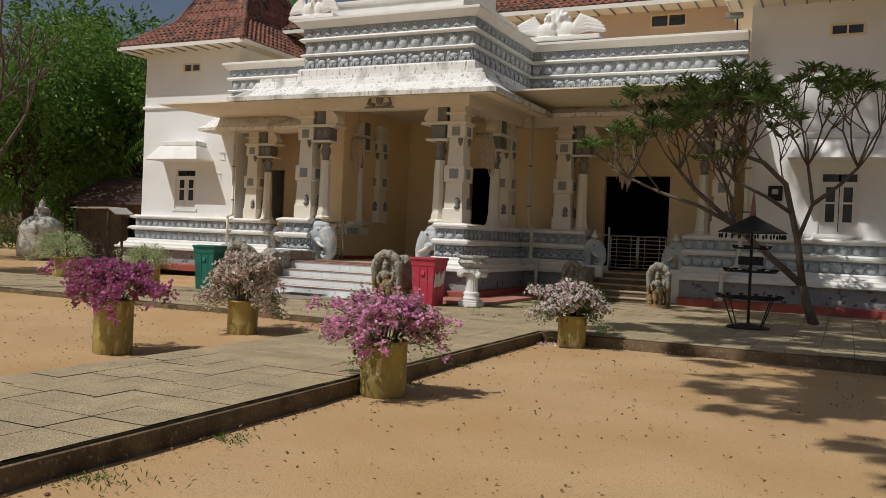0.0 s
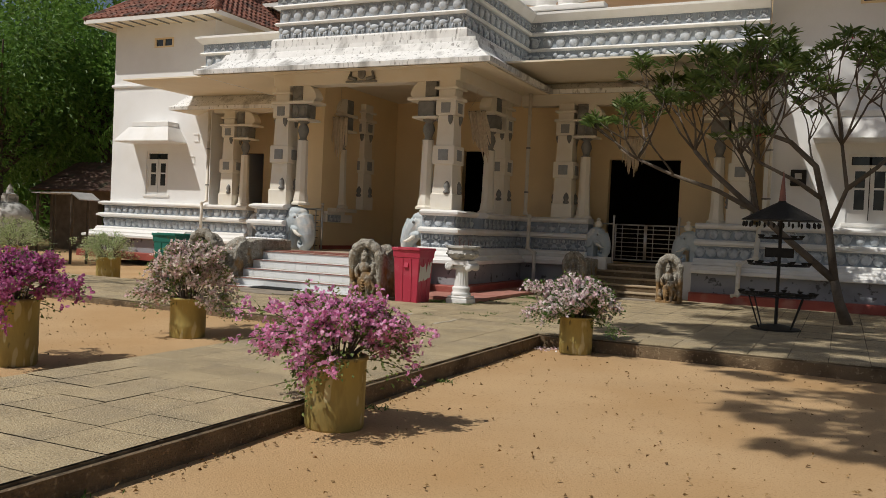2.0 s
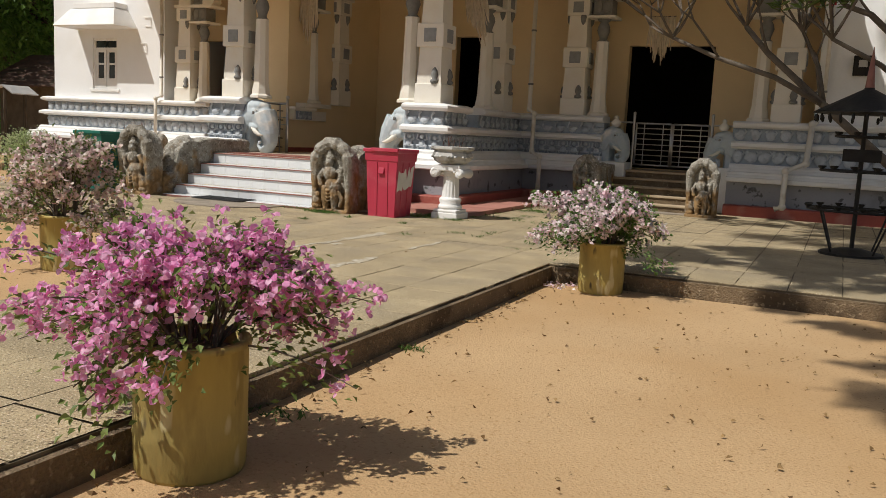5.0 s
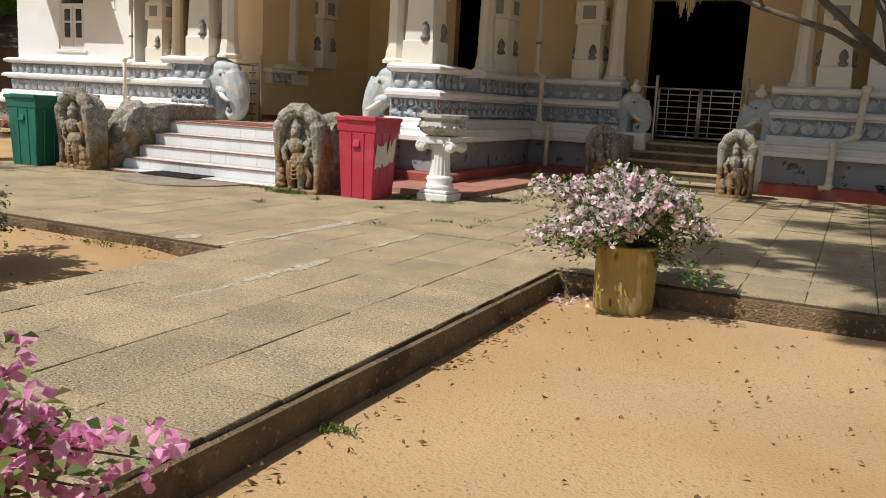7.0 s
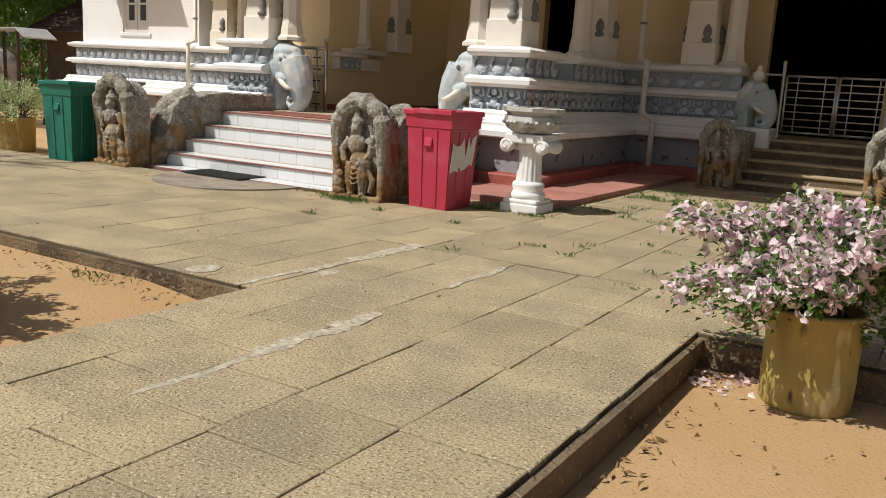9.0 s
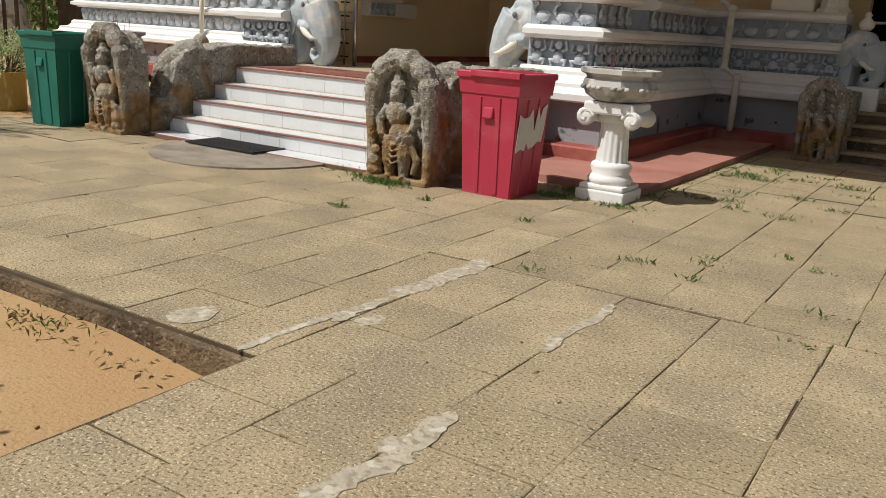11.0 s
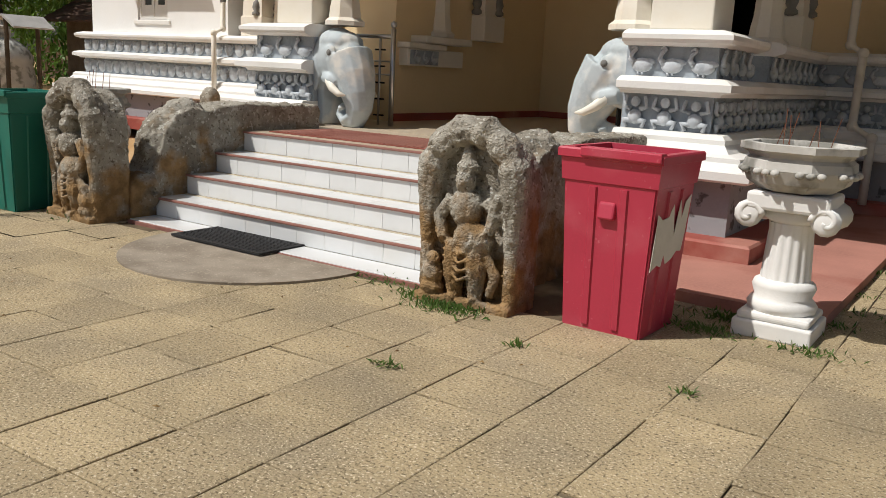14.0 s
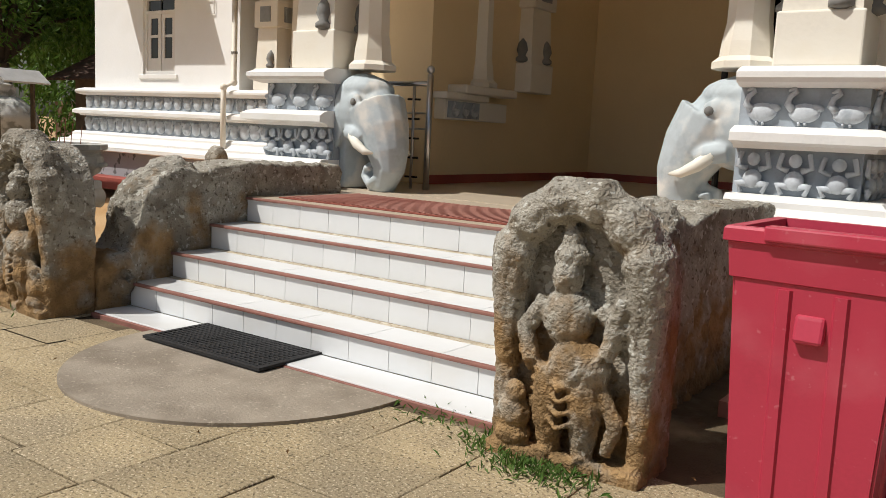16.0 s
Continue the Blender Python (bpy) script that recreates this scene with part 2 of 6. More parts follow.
F_PALE = leaf_mat("pale_pink_bract", (0.80, 0.56, 0.64), (0.90, 0.87, 0.82), 0.6, 0.35)
F_BLUSH = leaf_mat("blush_bract", (0.74, 0.50, 0.54), (0.88, 0.83, 0.74), 0.6, 0.35)
F_RED = leaf_mat("red_flower", (0.5, 0.03, 0.06), (0.6, 0.08, 0.1), 0.6, 0.2)


# ---- mesh helpers ----
def box(bm, x0, x1, y0, y1, z0, z1, bevel=0.0):
    r = bmesh.ops.create_cube(bm, size=1.0, matrix=Matrix.Translation(((x0 + x1) / 2, (y0 + y1) / 2, (z0 + z1) / 2)) @ Matrix.Diagonal((x1 - x0, y1 - y0, z1 - z0, 1)))
    if bevel:
        es = list({e for v in r["verts"] for e in v.link_edges})
        bmesh.ops.bevel(bm, geom=es, offset=bevel, segments=2, affect="EDGES", profile=0.5)
    return bm


def ball(bm, c, r, sx=1, sy=1, sz=1, u=12, v=8, rot=None):
    m = Matrix.Translation(c) @ (rot or Matrix()) @ Matrix.Diagonal((r * sx, r * sy, r * sz, 1))
    bmesh.ops.create_uvsphere(bm, u_segments=u, v_segments=v, radius=1.0, matrix=m)
    return bm


def lathe(bm, prof, c=(0, 0, 0), seg=20, flat=1.0, turn=0.0):
    """turns (radius, height) pairs about a vertical axis."""
    rings = []
    for r, z in prof:
        rings.append([bm.verts.new((c[0] + r * math.cos(2 * math.pi * (i + turn) / seg), c[1] + flat * r * math.sin(2 * math.pi * (i + turn) / seg), c[2] + z)) for i in range(seg)])
    for a, b in zip(rings, rings[1:]):
        for i in range(seg):
            bm.faces.new((a[i], a[(i + 1) % seg], b[(i + 1) % seg], b[i]))
    bm.faces.new(rings[0][::-1])
    bm.faces.new(rings[-1])
    return bm


def tube(bm, pts, radii, seg=8):
    """a tapered tube along points."""
    pts = [Vector(p) for p in pts]
    if not hasattr(radii, "__len__"):
        radii = [radii] * len(pts)
    rings = []
    ref = None
    for i, p in enumerate(pts):
        d = (pts[min(i + 1, len(pts) - 1)] - pts[max(i - 1, 0)]).normalized()
        if ref is None:
            ref = d.orthogonal().normalized()
        ref = (ref - d * ref.dot(d)).normalized()
        s = d.cross(ref)
        rings.append([bm.verts.new(p + radii[i] * (math.cos(2 * math.pi * k / seg) * ref + math.sin(2 * math.pi * k / seg) * s)) for k in range(seg)])
    for a, b in zip(rings, rings[1:]):
        for k in range(seg):
            bm.faces.new((a[k], a[(k + 1) % seg], b[(k + 1) % seg], b[k]))
    bm.faces.new(rings[0][::-1])
    bm.faces.new(rings[-1])
    return bm


def prism(bm, poly, axis, a, b):
    """a polygon of (u, v) pairs pulled along an axis from a to b."""
    def at(u, v, w):
        return {"x": (w, u, v), "y": (u, w, v), "z": (u, v, w)}[axis]
    lo = [bm.verts.new(at(u, v, a)) for u, v in poly]
    hi = [bm.verts.new(at(u, v, b)) for u, v in poly]
    n = len(poly)
    for i in range(n):
        bm.faces.new((lo[i], lo[(i + 1) % n], hi[(i + 1) % n], hi[i]))
    bm.faces.new(lo[::-1])
    bm.faces.new(hi)
    return bm


def sweep(bm, path, prof):
    """a closed (out, height) profile run along a plan line; out is to the right of the way it runs."""
    path = [Vector((p[0], p[1], 0)) for p in path]
    rings = []
    for i, p in enumerate(path):
        d0 = (p - path[i - 1]).normalized() if i else None
        d1 = (path[i + 1] - p).normalized() if i + 1 < len(path) else None
        d0, d1 = d0 or d1, d1 or d0
        n0, n1 = Vector((d0.y, -d0.x, 0)), Vector((d1.y, -d1.x, 0))
        m = (n0 + n1) / (1 + n0.dot(n1))
        rings.append([bm.verts.new(p + m * o + Vector((0, 0, z))) for o, z in prof])
    n = len(prof)
    for a, b in zip(rings, rings[1:]):
        for k in range(n):
            bm.faces.new((a[k], a[(k + 1) % n], b[(k + 1) % n], b[k]))
    bm.faces.new(rings[0][::-1])
    bm.faces.new(rings[-1])
    return bm


def mesh_of(bm, name, material, smooth=False):
    bmesh.ops.recalc_face_normals(bm, faces=bm.faces)
    me = bpy.data.meshes.new(name)
    bm.to_mesh(me)
    bm.free()
    for mm in (material if isinstance(material, (list, tuple)) else [material]):
        me.materials.append(mm)
    if smooth:
        me.polygons.foreach_set("use_smooth", [True] * len(me.polygons))
    return me


def part(name, bm, material, parent=None, label="", smooth=False):
    ob = new(name, mesh_of(bm, name, material, smooth))
    if parent:
        ob.parent = parent
    return tagged(ob, label)


def thing(name, label, category, group="", kind="", at=None):
    ob = new(name)
    if at is not None:
        ob.matrix_basis = at
    return tagged(ob, label, category, group, kind)


def quads(name, verts, material, parent=None, label="", n=4, slots=None):
    """many loose faces of n corners each, from one flat array of corners."""
    v = np.asarray(verts, dtype=float).reshape(-1, 3)
    f = np.arange(len(v)).reshape(-1, n)
    me = bpy.data.meshes.new(name)
    me.from_pydata(v.tolist(), [], f.tolist())
    for mm in (material if isinstance(material, (list, tuple)) else [material]):
        me.materials.append(mm)
    if slots is not None:
        me.polygons.foreach_set("material_index", slots)
    ob = new(name, me)
    if parent:
        ob.parent = parent
    return tagged(ob, label)


def B():
    return bmesh.new()


def child(name, me, parent, m):
    ob = new(name, me)
    ob.parent = parent
    ob.matrix_basis = m
    return ob


def rough_up(ob, voxel, strength, size, smooth=3):
    """fuses the shapes of a carved stone into one skin and weathers it."""
    r = ob.modifiers.new("fuse", "REMESH")
    r.mode, r.voxel_size, r.use_smooth_shade = "VOXEL", voxel, True
    s = ob.modifiers.new("soften", "SMOOTH")
    s.iterations, s.factor = smooth, 0.5
    for k, (st, sz) in enumerate(((strength, size), (strength * 0.45, size * 0.3))):
        t = bpy.data.textures.new("weathering", "CLOUDS")
        t.noise_scale, t.noise_depth = sz, 3
        d = ob.modifiers.new("weather", "DISPLACE")
        d.texture, d.strength, d.mid_level, d.texture_coords = t, st, 0.5, "LOCAL"


# ---- ground, walkway and forecourt ----
F = 24.3          # front line of the long plinth
PX0, PX1 = -9.9, -9.05
rng = random.Random(4)

bm = B()
nx, ny = 90, 90


def bank(x, y):
    """sand drifted up against the kerb beyond the walkway."""
    return 0.09 * min(1, max(0, (y - 11.7) / 1.0)) * min(1, max(0, (-7.7 - x) / 0.5)) if y < 13.6 else 0.0


xs = np.concatenate([[-400, -150, -70], np.linspace(-40, 14, nx), [40, 120, 400]])
ys = np.concatenate([[-300, -100, -40], np.linspace(-14, 34, ny), [60, 150, 500]])
grid = [[bm.verts.new((x, y, -0.2 + bank(x, y) + (0.02 * noise.noise((x * 0.6, y * 0.6, 0)) + 0.008 * noise.noise((x * 2.5, y * 2.5, 3)) if -40 <= x <= 14 and -14 <= y <= 34 else 0))) for x in xs] for y in ys]
for r0, r1 in zip(grid, grid[1:]):
    for i in range(len(xs) - 1):
        bm.faces.new((r0[i], r0[i + 1], r1[i + 1], r1[i]))
tagged(part("ground", bm, SAND, smooth=True), "swept orange-brown sandy yard strewn with dry leaves", "ground", kind="structure")

KX = -4.78
pavement = thing("pavement", "worn concrete paving slabs with cracked joints and weeds", "pavement", kind="structure")
bm = B()
prism(bm, [(-7.55, -14), (KX, -14), (KX, 14.2), (14, 14.2), (14, 24.0), (-15.6, 24.0), (-15.6, 17.0), (-30, 17.0), (-30, 13.15), (-7.55, 13.15)], "z", -0.35, -0.03)
part("kerb", bm, KERB, pavement, "crumbling cement kerb edge")
bm = B()
prism(bm, [(-7.5, -14), (KX - 0.05, -14), (KX - 0.05, 14.25), (14, 14.25), (14, 24.0), (-15.55, 24.0), (-15.55, 16.95), (-30, 16.95), (-30, 13.2), (-7.5, 13.2)], "z", -0.1, -0.011)
part("joint_bed", bm, SOIL, pavement, "dark soil in the joints")



def baseline_slab(k):
    r = random.Random(k)
    bm = B()
    box(bm, -0.5, 0.5, -0.5, 0.5, -1, 0)
    for v in bm.verts:
        v.co.x += r.uniform(-0.014, 0.014)
        v.co.y += r.uniform(-0.012, 0.012)
    top = [f for f in bm.faces if f.normal.z > 0.9]
    ins = bmesh.ops.inset_region(bm, faces=top, thickness=0.014)
    for v in bm.verts:
        if v.co.z > -0.5:
            v.co.z = 0 if all(f.normal.z > 0.5 for f in v.link_faces) else v.co.z
    for f in top:
        for v in f.verts:
            v.co.z = 0.05
    bm.normal_update()
    return mesh_of(bm, "slab", SLAB)


slab_meshes = [baseline_slab(k) for k in range(6)]
slabs = []
def lay(x, x1, y, top, skip=None):
    """one column of near-square slabs from y to top."""
    while y < top - 0.1:
        d = rng.uniform(0.47, 0.52)
        d = top - y if y + d > top - 0.25 else d
        if not (skip and skip((x + x1) / 2, y)):
            slabs.append((x, y, x1 - x, d))
        y += d


def built_over(cx, y):
    return -13.6 < cx < -9.0 and y > 17.0 or -9.1 < cx < -7.9 and y > 18.2 or -15 < cx < -9 and y > 18.4


for x, x1 in zip((-7.5, -7.04, -6.54, -6.0, -5.42), (-7.04, -6.54, -6.0, -5.42, -4.83)):      # the walkway
    lay(x, x1, -13.9 + rng.uniform(0, 0.12), 15.22)
cols = [-7.94 - 0.495 * k for k in range(44, -1, -1)]
for x, x1 in zip(cols, cols[1:]):                                          # the forecourt beyond the walkway
    lay(x, x1, 13.2 + rng.uniform(0.0, 0.06), 16.95 if x < -15.6 else 23.95, built_over)
lay(-7.94, -7.5, 13.2, 15.22)
cols = [-7.94, -7.45, -6.88, -6.38]
while cols[-1] < 13.2:
    cols.append(cols[-1] + 0.505)
for x, x1 in zip(cols, cols[1:]):                                          # the forecourt before the plinths
    lay(x, x1, 15.22 + rng.uniform(0.0, 0.05), 23.95, built_over)
    if x > -5.0:
        lay(x, x1, 14.25, 15.22)
near = sorted(slabs, key=lambda s: (s[0] + s[2] / 2 + 7.2) ** 2 * 0.6 + (s[1] - 13.5) ** 2)
rest = []
SLABS_NEAR = near[:290]
for s in near[290:]:
    x0, y0, w, d = s
    g, z = 0.006, rng.uniform(-0.004, 0.003)
    rest += [(x0 + g, y0 + g, z), (x0 + w - g, y0 + g, z), (x0 + w - g, y0 + d - g, z), (x0 + g, y0 + d - g, z)]
tagged(quads("slab_field", rest, SLAB, pavement, "far paving slabs"), kind="stuff")

bm = B()
for x, y0, y1, wide in ((-6.5, 11.6, 12.4, 0.05), (-6.5, 12.3, 13.2, 0.12), (-7.6, 13.25, 13.9, 0.06), (-7.54, 13.85, 14.5, 0.08), (-7.55, 14.4, 15.2, 0.17), (-7.42, 13.9, 13.97, 0.14), (-6.54, 14.2, 15.0, 0.07), (-8.1, 13.36, 13.42, 0.22)):
    r = random.Random(int(x * 70 + y0 * 31))
    y = y0
    while y < y1:
        d = r.uniform(0.08, 0.2)
        o = r.gauss(0, wide * 0.15)
        pts = [(x + o + wide * 0.5 * r.uniform(0.7, 1.1) * math.cos(t), y + d * 0.8 * r.uniform(0.8, 1.1) * math.sin(t)) for t in np.linspace(0, 6.0, 19)]
        prism(bm, pts, "z", -0.01, 0.0015 + r.uniform(0, 0.002))
        y += d * 0.8
part("cement_patch", bm, PATCH, pavement, "pale smears of cement over the joints")


# ---- plinths ----
def relief(kind):
    """small carved figures, facing -y, about one unit high on the origin."""
    bm = B()
    if kind == "swan":
        ball(bm, (0.08, -0.05, 0.33), 0.36, 1.15, 0.5, 0.72, 12, 8)
        ball(bm, (0.34, -0.05, 0.45), 0.2, 1.3, 0.5, 0.6, 8, 6)
        tube(bm, [(-0.2, -0.1, 0.4), (-0.36, -0.12, 0.55), (-0.3, -0.13, 0.75), (-0.14, -0.13, 0.88), (-0.2, -0.13, 0.97), (-0.36, -0.13, 0.9)], [0.13, 0.1, 0.075, 0.075, 0.085, 0.02], 7)
        tube(bm, [(-0.05, -0.1, 0.1), (-0.02, -0.1, 0.0)], 0.04, 5)
        tube(bm, [(0.12, -0.1, 0.1), (0.14, -0.1, 0.0)], 0.04, 5)
    elif kind == "dwarf":
        ball(bm, (0, -0.08, 0.32), 0.24, 1, 0.7, 0.95, 10, 7)
        ball(bm, (0, -0.1, 0.78), 0.16, 1, 0.8, 1, 9, 6)
        for s in (-1, 1):
            tube(bm, [(s * 0.15, -0.06, 0.55), (s * 0.38, -0.09, 0.62), (s * 0.3, -0.08, 0.95)], [0.08, 0.07, 0.06], 6)
            tube(bm, [(s * 0.1, -0.08, 0.2), (s * 0.36, -0.14, 0.2), (s * 0.26, -0.1, 0.0)], [0.11, 0.09, 0.06], 6)
    elif kind == "lion":
        ball(bm, (0.05, -0.07, 0.5), 0.3, 1.4, 0.55, 0.75, 10, 7)
        ball(bm, (-0.38, -0.12, 0.68), 0.2, 1, 0.7, 1.05, 8, 6)
        for x in (-0.28, -0.1, 0.25, 0.4):
            tube(bm, [(x, -0.08, 0.4), (x - 0.05, -0.09, 0.2), (x, -0.09, 0.0)], [0.1, 0.07, 0.08], 5)
        tube(bm, [(0.42, -0.05, 0.55), (0.58, -0.07, 0.7), (0.46, -0.07, 0.92)], [0.05, 0.04, 0.05], 5)
    else:
        ball(bm, (0, -0.04, 0.46), 0.42, 1, 0.5, 1.0, 10, 7)
        ball(bm, (-0.25, -0.1, 0.78), 0.17, 1, 0.7, 0.8, 7, 5)
        tube(bm, [(0.3, -0.05, 0.5), (0.48, -0.06, 0.75), (0.34, -0.06, 0.92)], [0.12, 0.08, 0.04], 5)
    return mesh_of(bm, "relief_figure", RELIEF, True)


RELIEFS = {k: relief(k) for k in ("swan", "dwarf", "lion", "bird")}


def row_of(parent, kind, a, b, z, h, step, out=0.0):
    """carved figures along a plan line from a to b."""
    a, b = Vector(a), Vector(b)
    d = b - a
    n = max(1, round(d.length / step))
    ang = math.degrees(math.atan2(d.y, d.x))
    right = Vector((d.y, -d.x)).normalized()
    r = random.Random(n)
    for i in range(n):
        p = a + d * (i + 0.5) / n + right * out
        child("relief_figure", RELIEFS[kind], parent, pose(p.x, p.y, z, 0, 0, ang) @ Matrix.Diagonal((h * r.uniform(0.92, 1.08), h * 0.9, h * r.uniform(0.95, 1.05), 1)))


def bar(o0, z0, o1, z1, lip=0.02):
    """profile of a moulded band: back, rounded nose."""
    return [(-0.5, z0), (o1 - lip, z0), (o1, z0 + lip), (o1, z1 - lip), (o1 - lip, z1), (-0.5, z1)]


def plinth(name, label, low, highs, kinds=("bird", "bird"), wall_kind="structure", skirt=True):
    p = thing(name, label, "plinth", kind=wall_kind)
    part("dado", sweep(B(), low, [(-0.5, -0.02), (0.33, -0.02), (0.33, 0.70), (-0.5, 0.70)]), DADO, p, "grey painted base")
    part("ledge", sweep(B(), low, [(-0.5, 0.70), (0.5, 0.70), (0.52, 0.72), (0.52, 0.79), (0.44, 0.80), (0.40, 0.86), (0.40, 0.90), (0.26, 0.92), (0.2, 0.99), (0.2, 1.03), (0.16, 1.07), (-0.5, 1.07)]), PLINTH, p, "stepped white ledge")
    part("lower_frieze", sweep(B(), low, [(-0.5, 1.07), (0.0, 1.07), (0.0, 1.39), (-0.5, 1.39)]), BLUE, p, "grey-blue carved frieze")
    part("middle_ledge", sweep(B(), low, [(-0.5, 1.39), (0.08, 1.39), (0.1, 1.42), (0.2, 1.44), (0.2, 1.50), (0.15, 1.53), (0.08, 1.55), (-0.5, 1.55)]), PLINTH, p)
    for a, b in zip(low, low[1:]):
        row_of(p, kinds[0], a, b, 1.08, 0.30, 0.27, 0.005)
    for hi in highs:
        part("upper_frieze", sweep(B(), hi, [(-0.5, 1.55), (0.0, 1.55), (0.0, 1.82), (-0.5, 1.82)]), BLUE, p, "grey-blue carved frieze")
        part("top_ledge", sweep(B(), hi, [(-0.5, 1.82), (0.05, 1.82), (0.14, 1.85), (0.16, 1.88), (0.16, 1.92), (0.1, 1.95), (0.02, 1.97), (-0.5, 1.97)]), PLINTH, p)
        for a, b in zip(hi, hi[1:]):
            row_of(p, kinds[1], a, b, 1.56, 0.26, 0.3, 0.005)
    if skirt:
        part("red_skirting", sweep(B(), low, [(-0.5, -0.02), (0.62, -0.02), (0.62, 0.20), (0.6, 0.22), (-0.5, 0.22)]), RED, p, "dull red painted skirting step")
    return p


plinth("plinth_1", "white and grey moulded plinth with carved swans and dwarfs round the porch", [(PX0, 20.2), (PX1, 20.2), (PX1, F), (-6.95, F)], [[(PX0, 20.2), (PX1, 20.2), (PX1, 21.3)], [(PX1, 21.95), (PX1, F), (-6.95, F)]], ("dwarf", "swan"))
plinth("plinth_2", "white and grey moulded plinth with carved bands under the windows", [(-4.15, F), (14, F)], [[(-4.15, F), (14, F)]])
plinth("plinth_3", "white and grey moulded plinth with carved bands under the tower", [(-24.75, 31), (-24.75, F), (-18.3, F)], [[(-24.75, 31), (-24.75, F), (-18.3, F)]])
plinth("plinth_4", "white and grey moulded plinth on the far side of the porch", [(-17.0, F), (-14.8, F), (-14.8, 20.2), (-13.85, 20.2)], [[(-17.0, F), (-14.8, F), (-14.8, 22.0)], [(-14.8, 21.3), (-14.8, 20.2), (-13.85, 20.2)]], ("dwarf", "swan"))

# ---- floors ----
bm = B()
box(bm, -13.6, -9.85, 18.72, 20.3, -0.1, 0.79)
box(bm, -14.7, -9.3, 20.3, 26.6, -0.1, 0.795)
box(bm, -20.5, -2.5, F + 0.45, 27, -0.1, 0.79)
tagged(part("floor", bm, FLOOR_T), "polished dull brown veranda floor", "floor", kind="structure")
bm = B()
prism(bm, [(-9.3, 18.3), (-7.6, 18.3), (-7.55, 23.75), (-9.3, 23.75)], "z", -0.02, 0.075)
tagged(part("apron", bm, PINKRED), "faded red cement apron beside the porch", "apron", kind="structure")

# ---- walls ----
WB = 26.0


def wall_with_holes(bm, x0, x1, y0, y1, z0, z1, holes):
    """a wall along x with rectangular holes (x0, x1, z0, z1)."""
    cuts = sorted({x0, x1, *[h[0] for h in holes], *[h[1] for h in holes]})
    for a, b in zip(cuts, cuts[1:]):
        zs = sorted([(h[2], h[3]) for h in holes if h[0] <= a and h[1] >= b])
        z = z0
        for lo, hi in zs:
            if lo > z:
                box(bm, a, b, y0, y1, z, lo)
            z = hi
        if z < z1:
            box(bm, a, b, y0, y1, z, z1)
    bmesh.ops.remove_doubles(bm, verts=bm.verts, dist=0.0005)
    return bm


tagged(part("wall_back", wall_with_holes(B(), -20.3, -2.3, WB, WB + 0.25, 0.5, 6.0, [(-6.9, -4.9, 0.8, 3.72), (-11.5, -10.15, 0.8, 3.95), (-20.0, -19.1, 0.8, 3.85)]), TAN), "tan painted wall of the veranda with dark doorways", "wall", kind="structure")
tagged(part("wall_porch_side", box(B(), -14.75, -13.87, 21.8, WB, 0.5, 5.6), TAN), "tan painted side wall of the porch", "wall", kind="structure")
tagged(part("skirting", sweep(B(), [(-13.87, WB), (-11.55, WB)], [(0, 0.79), (0.02, 0.79), (0.02, 0.9), (0, 0.9)]), RED), "thin dark red skirting", "skirting", kind="structure")
tagged(part("skirting", sweep(B(), [(-13.868, 21.8), (-13.868, WB)], [(0, 0.79), (0.02, 0.79), (0.02, 0.9), (0, 0.9)]), RED), "thin dark red skirting", "skirting", kind="structure")
# Room shell coloured almost black in place of real shade.
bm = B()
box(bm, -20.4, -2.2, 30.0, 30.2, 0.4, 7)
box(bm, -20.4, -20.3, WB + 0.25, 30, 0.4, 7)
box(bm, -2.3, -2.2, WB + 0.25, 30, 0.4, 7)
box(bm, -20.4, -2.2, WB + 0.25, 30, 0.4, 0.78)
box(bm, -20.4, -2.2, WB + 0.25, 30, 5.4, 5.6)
tagged(part("wall_inner_room", bm, SHADE_BLACK), "near-black walls standing in for the shade of the room behind the doorways", "wall", kind="structure")

WY = F + 0.12
WINR, WINL = (-0.72, 0.24, 2.1, 3.75), (-22.95, -21.95, 2.25, 3.75)
VR, VL = (-0.65, 0.2, 7.3, 7.62), (-22.75, -21.9, 7.35, 7.68)
tagged(part("wall_tower_right", wall_with_holes(B(), -2.6, 14, WY, WY + 0.3, 1.97, 8.6, [WINR, VR]), WHITE), "cream-white plastered wall of the side tower", "wall", kind="structure")
tagged(part("wall_tower_right_side", box(B(), -2.6, -2.3, WY + 0.3, 30, 0.5, 8.6), WHITE), "cream-white plastered side wall", "wall", kind="structure")
tagged(part("wall_tower_left", wall_with_holes(B(), -24.6, -20.1, WY, WY + 0.3, 1.97, 8.6, [WINL, VL]), WHITE), "white plastered wall of the tower with a moulded string course", "wall", kind="structure")
bm = B()
box(bm, -24.6, -24.3, WY + 0.3, 31, 0.5, 8.6)
box(bm, -20.4, -20.1, WY + 0.3, 31, 0.5, 8.6)
tagged(part("wall_tower_left_side", bm, WHITE), "white plastered side walls of the tower", "wall", kind="structure")
tagged(part("string_course", sweep(B(), [(-24.6, 31), (-24.6, WY), (-20.1, WY)], [(0, 6.0), (0.05, 6.0), (0.07, 6.05), (0.05, 6.12), (0, 6.12)]), WHITE), "thin plaster string course", "trim", kind="structure")
# Black sheets supply the dimness behind the tower windows.
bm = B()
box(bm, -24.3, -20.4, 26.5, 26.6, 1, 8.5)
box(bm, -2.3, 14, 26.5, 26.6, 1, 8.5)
tagged(part("wall_tower_inner", bm, SHADE_BLACK), "near-black walls standing in for the shade of the tower rooms", "wall", kind="structure")
